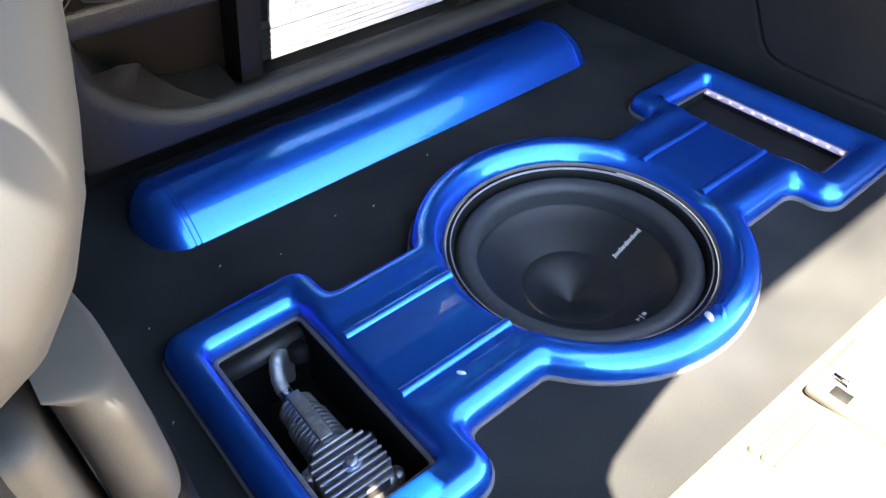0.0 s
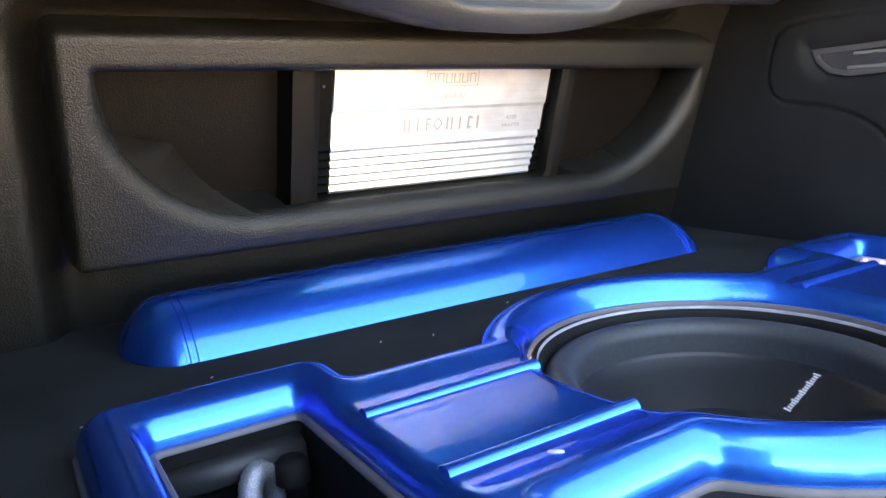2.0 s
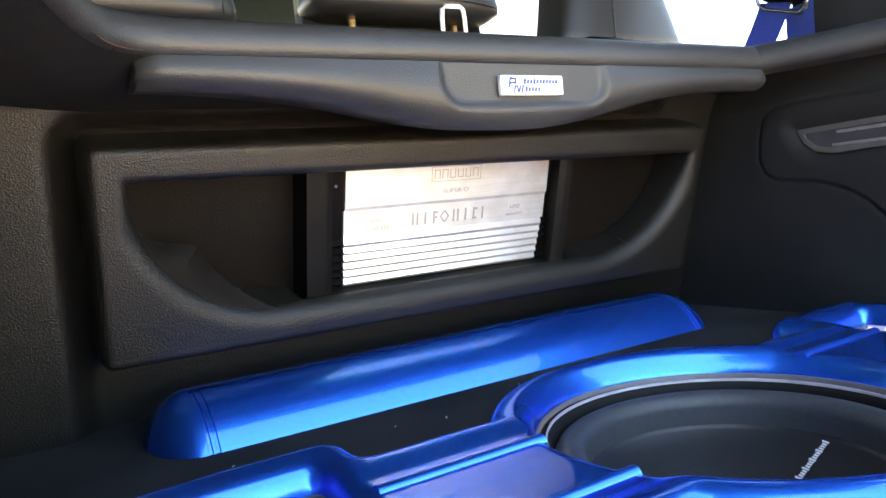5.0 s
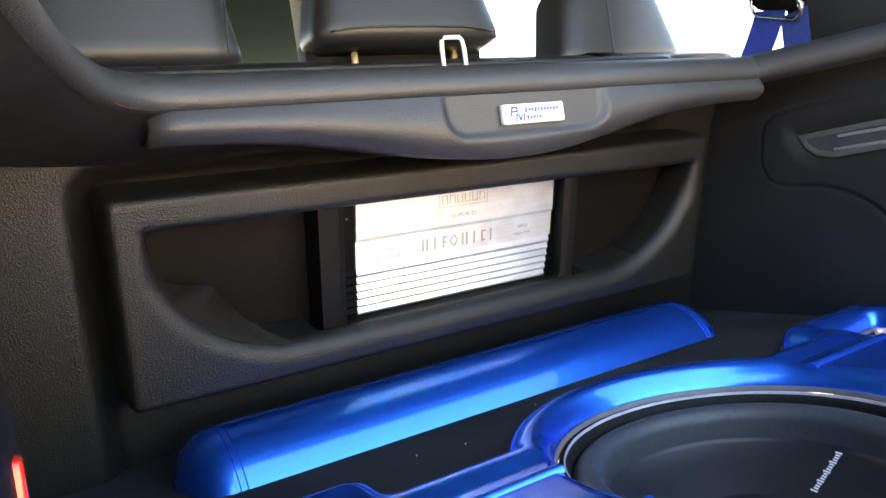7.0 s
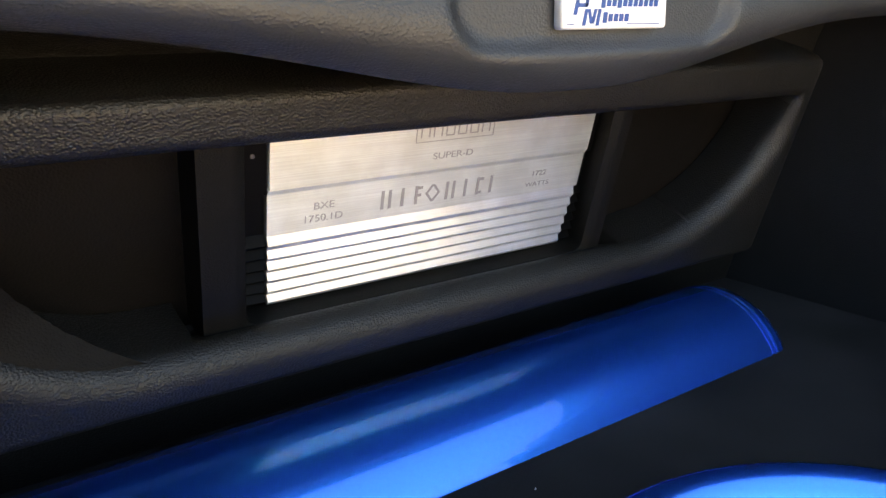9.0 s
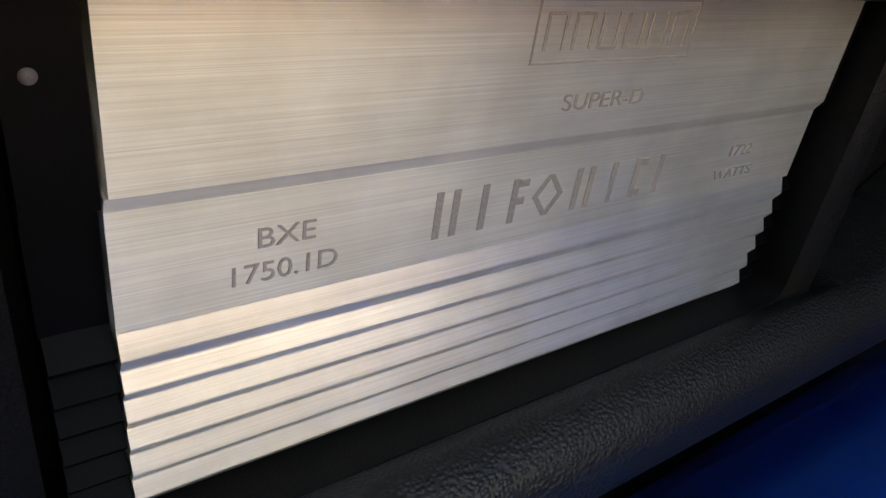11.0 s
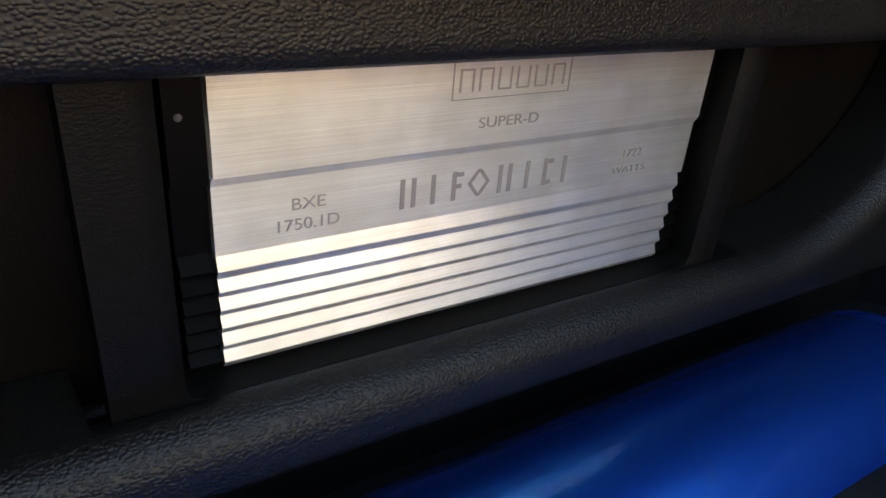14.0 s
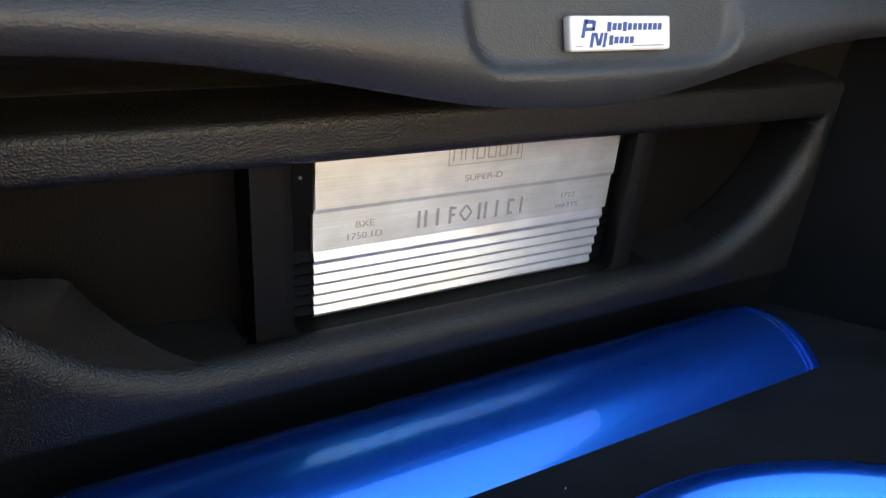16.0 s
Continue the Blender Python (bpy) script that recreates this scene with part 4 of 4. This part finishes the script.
part("paint_run", lathe([(0.0001, 0.0058), (0.0030, 0.0054), (0.0058, 0.0036), (0.0075, 0.0012), (0.0085, -0.001)], 0, 0, 24), BLUE, panel, "thick drip of blue paint on the ring", world_m=at)

# ---- rear seats beyond the shelf ----


def cushion(cx, cy, rows, p=4.0, n=40):
    return loft([squircle(cx + dx, cy + dy, hx, hy, z, n, p) for z, hx, hy, dx, dy in rows], True, True)


def rest_rows(z0, z1, w0, w1, d):
    rows = []
    for i in range(17):
        t = i / 16
        e = 1.0
        if t < 0.12:
            e = 0.62 + 0.38 * math.sqrt(max(0, 1 - (1 - t / 0.12) ** 2))
        if t > 0.72:
            e = math.sqrt(max(0.02, 1 - ((t - 0.72) / 0.285) ** 2))
        w = w0 + (w1 - w0) * t
        rows.append((z0 + (z1 - z0) * t, w * (0.55 + 0.45 * e), d * e, 0, 0.02 * t))
    return rows


for cx, w0, w1, z0, z1 in ((-0.075, 0.152, 0.12, 0.472, 0.68), (0.326, 0.161, 0.118, 0.500, 0.68), (0.738, 0.152, 0.104, 0.462, 0.620)):
    rest = thing("headrest", (cx, 0.47, z0), "black leather headrest on a rear seat", "headrest", "rear headrests")
    pad = part("pad", cushion(cx, 0.480, rest_rows(z0, z1, w0, w1, 0.055)), SEAT_LEATHER, rest)
    for k in (-1, 1):
        part("stalk", tube([(cx + k * 0.085, 0.48, 0.445), (cx + k * 0.085, 0.48, z0 + 0.02)], 0.0055, 12), BRASS, rest, "bright brassy stalk")
    if 0.2 < cx < 0.5:
        part("guide_pad", box(cx - 0.125, cx + 0.13, 0.455, 0.50, 0.450, 0.480, 0.008, 3), SEAT_LEATHER, rest, "flat black pad round the stalks")
        # solid black block in place of the shade in the gap
        part("recess", box(cx - 0.150, cx + 0.150, 0.500, 0.535, 0.455, 0.520, 0.004, 2), VOID, rest, "black block standing in for the shaded gap below the pad")
    if 0.2 < cx < 0.5:
        piping = [(cx + w0 * q, 0.4255 + 0.022 * abs(q) ** 6, z0 + 0.022 - 0.010 * abs(q) ** 3) for q in [-0.84 + 0.07 * k for k in range(25)]]
        part("piping", tube(piping, 0.0016, 6), SEAT_LEATHER, pad)
        continue
    x = cx + w0 * (0.80 if cx < 0 else -0.28)
    seam = [(x + 0.018 * t, 0.480 - 0.0556 * (1 if t < 0.70 else math.sqrt(max(0, 1 - ((t - 0.70) / 0.31) ** 2))) + 0.02 * t, z0 + 0.012 + (0.66 - z0) * t) for t in [k / 12 for k in range(11)]]
    part("seam", tube(seam, 0.0013, 6), SEAT_LEATHER, pad)
for x0, x1, lab in ((-0.34, 0.188, "black leather top of the narrow rear seat"), (0.206, 0.955, "black leather top of the wide rear seat")):
    seat = thing("rear_seat", ((x0 + x1) / 2, 0.45, 0.38), lab, "seat", "rear seats")
    prof = [(0.43, 0.30), (0.41, 0.395), (0.372, 0.425), (0.370, 0.445), (0.378, 0.459), (0.40, 0.468), (0.47, 0.472), (0.54, 0.462), (0.56, 0.43), (0.565, 0.30)]
    rings = []
    n = 26
    for i in range(n + 1):
        x = x0 + (x1 - x0) * i / n
        e = min(1, min(x - x0, x1 - x) / 0.018)
        q = 1 - 0.06 * (1 - math.sqrt(max(0, 1 - (1 - e) ** 2)))
        rings.append([(x, 0.465 + (y - 0.465) * q, 0.30 + (z - 0.30) * q) for y, z in prof])
    cushion_part = part("cushion", loft(rings, False), SEAT_LEATHER, seat)
    for f in (0.22, 0.56):
        x = x0 + (x1 - x0) * f
        part("seam", tube([(x, y - 0.0005, z + 0.0008) for y, z in prof[1:7]], 0.0013, 6), SEAT_LEATHER, cushion_part)
strap = thing("seat_strap", (0.62, 0.40, 0.43), "black webbing strap over the rear seat", "strap")
part("webbing", prism([(0.362, 0.41), (0.364, 0.444), (0.376, 0.4625), (0.40, 0.4715), (0.47, 0.4755), (0.47, 0.473), (0.40, 0.469), (0.378, 0.4600), (0.367, 0.442), (0.365, 0.41)], 0.615, 0.665), PLASTIC, strap)

hook = thing("seat_release_loop", (0.295, 0.30, 0.415), "bright metal loop standing behind the seat", "loop")
part("loop", tube([(0.279, 0.30, 0.41), (0.2795, 0.30, 0.455), (0.281, 0.30, 0.466), (0.285, 0.30, 0.470), (0.307, 0.30, 0.470), (0.311, 0.30, 0.466), (0.3125, 0.30, 0.455), (0.312, 0.30, 0.41)], 0.0029, 10), WHITE, hook)

# ---- belt at the side window ----
belt = thing("seat_belt", (0.86, 0.30, 0.43), "blue woven seat belt hanging from a guide", "seat belt")
def ribbon(a, b, c, w, bend=0.0):
    bm = bmesh.new()
    rows = []
    for i in range(9):
        t = i / 8
        p = Vector(a).lerp(Vector(b), t) + Vector((bend * math.sin(math.pi * t), 0, 0))
        d = Vector(c).normalized() * w / 2
        rows.append([bm.verts.new(p - d), bm.verts.new(p + d)])
    for p, q in zip(rows, rows[1:]):
        bm.faces.new((p[0], p[1], q[1], q[0]))
    bmesh.ops.solidify(bm, geom=bm.faces[:], thickness=0.0012)
    return bm
part("webbing", ribbon((0.850, 0.234, 0.489), (0.852, 0.287, 0.408), (0, 1, 0.26), 0.054, 0.003), BELT, belt)
part("webbing", ribbon((0.860, 0.203, 0.478), (0.862, 0.206, 0.405), (0, 1, -0.1), 0.046), BELT, belt)
slot = [(0.236, 0.542), (0.255, 0.5345), (0.2665, 0.523), (0.2695, 0.509), (0.266, 0.495), (0.2554, 0.485), (0.231, 0.476), (0.210, 0.468), (0.198, 0.464), (0.189, 0.470), (0.186, 0.482), (0.192, 0.498), (0.206, 0.516), (0.221, 0.532), (0.236, 0.542)]
part("guide", tube([(0.853, y, z) for y, z in slot], lambda t: 0.0030 + 0.0024 * math.exp(-((t - 0.68) / 0.14) ** 2), 10), GUIDE, belt, "polished dark metal guide ring")
part("cover", prism([(0.375, 0.665), (0.302, 0.556), (0.273, 0.514), (0.262, 0.500), (0.250, 0.493), (0.215, 0.482), (0.200, 0.484), (0.196, 0.500), (0.196, 0.665)], 0.858, 0.885), PLASTIC, belt, "black guide cover on the pillar")


buckle = thing("belt_buckle", (0.925, 0.42, 0.425), "black belt buckle with a red release button", "buckle")
part("housing", box(0.905, 0.945, 0.41, 0.43, 0.425, 0.452, 0.004, 3), PLASTIC, buckle)
part("release_button", box(0.911, 0.939, 0.4085, 0.4105, 0.440, 0.450, 0.0008, 2), RED, buckle, "red release button")

front = thing("front_seat", (0.50, 0.97, -0.12), "dark green-grey fabric back of a front seat", "seat")
part("backrest", cushion(0.50, 0.97, [(-0.12, 0.20, 0.10, 0, 0), (0.56, 0.17, 0.06, 0, 0), (0.585, 0.16, 0.06, 0, 0), (0.60, 0.15, 0.05, 0, 0)]), GREENSEAT, front)
part("headrest", cushion(0.50, 0.98, [(0.602, 0.13, 0.04, 0, 0), (0.61, 0.15, 0.05, 0, 0), (0.80, 0.15, 0.05, 0, 0), (0.86, 0.12, 0.03, 0, 0)]), GREENSEAT, front)
slabwall("cabin_floor", "dark cabin floor", box(-0.45, 1.1, 0.50, 2.3, -0.16, -0.12), CARPET)

lint = thing("lint_speck", (0.0, 0.2, 0.0), "pale specks of lint on the dark carpet", "lint")
for i, (x, y) in enumerate(((-0.160, 0.17), (0.115, 0.205), (0.168, 0.19), (-0.05, 0.215), (0.02, 0.185), (-0.19, 0.03), (0.30, 0.24))):
    part("speck", tube([(x, y, 0.0012), (x + 0.0012, y + 0.001 * (i % 3), 0.0016), (x + 0.0022, y + 0.0018, 0.0012)], 0.00035, 5), WHITE, lint)
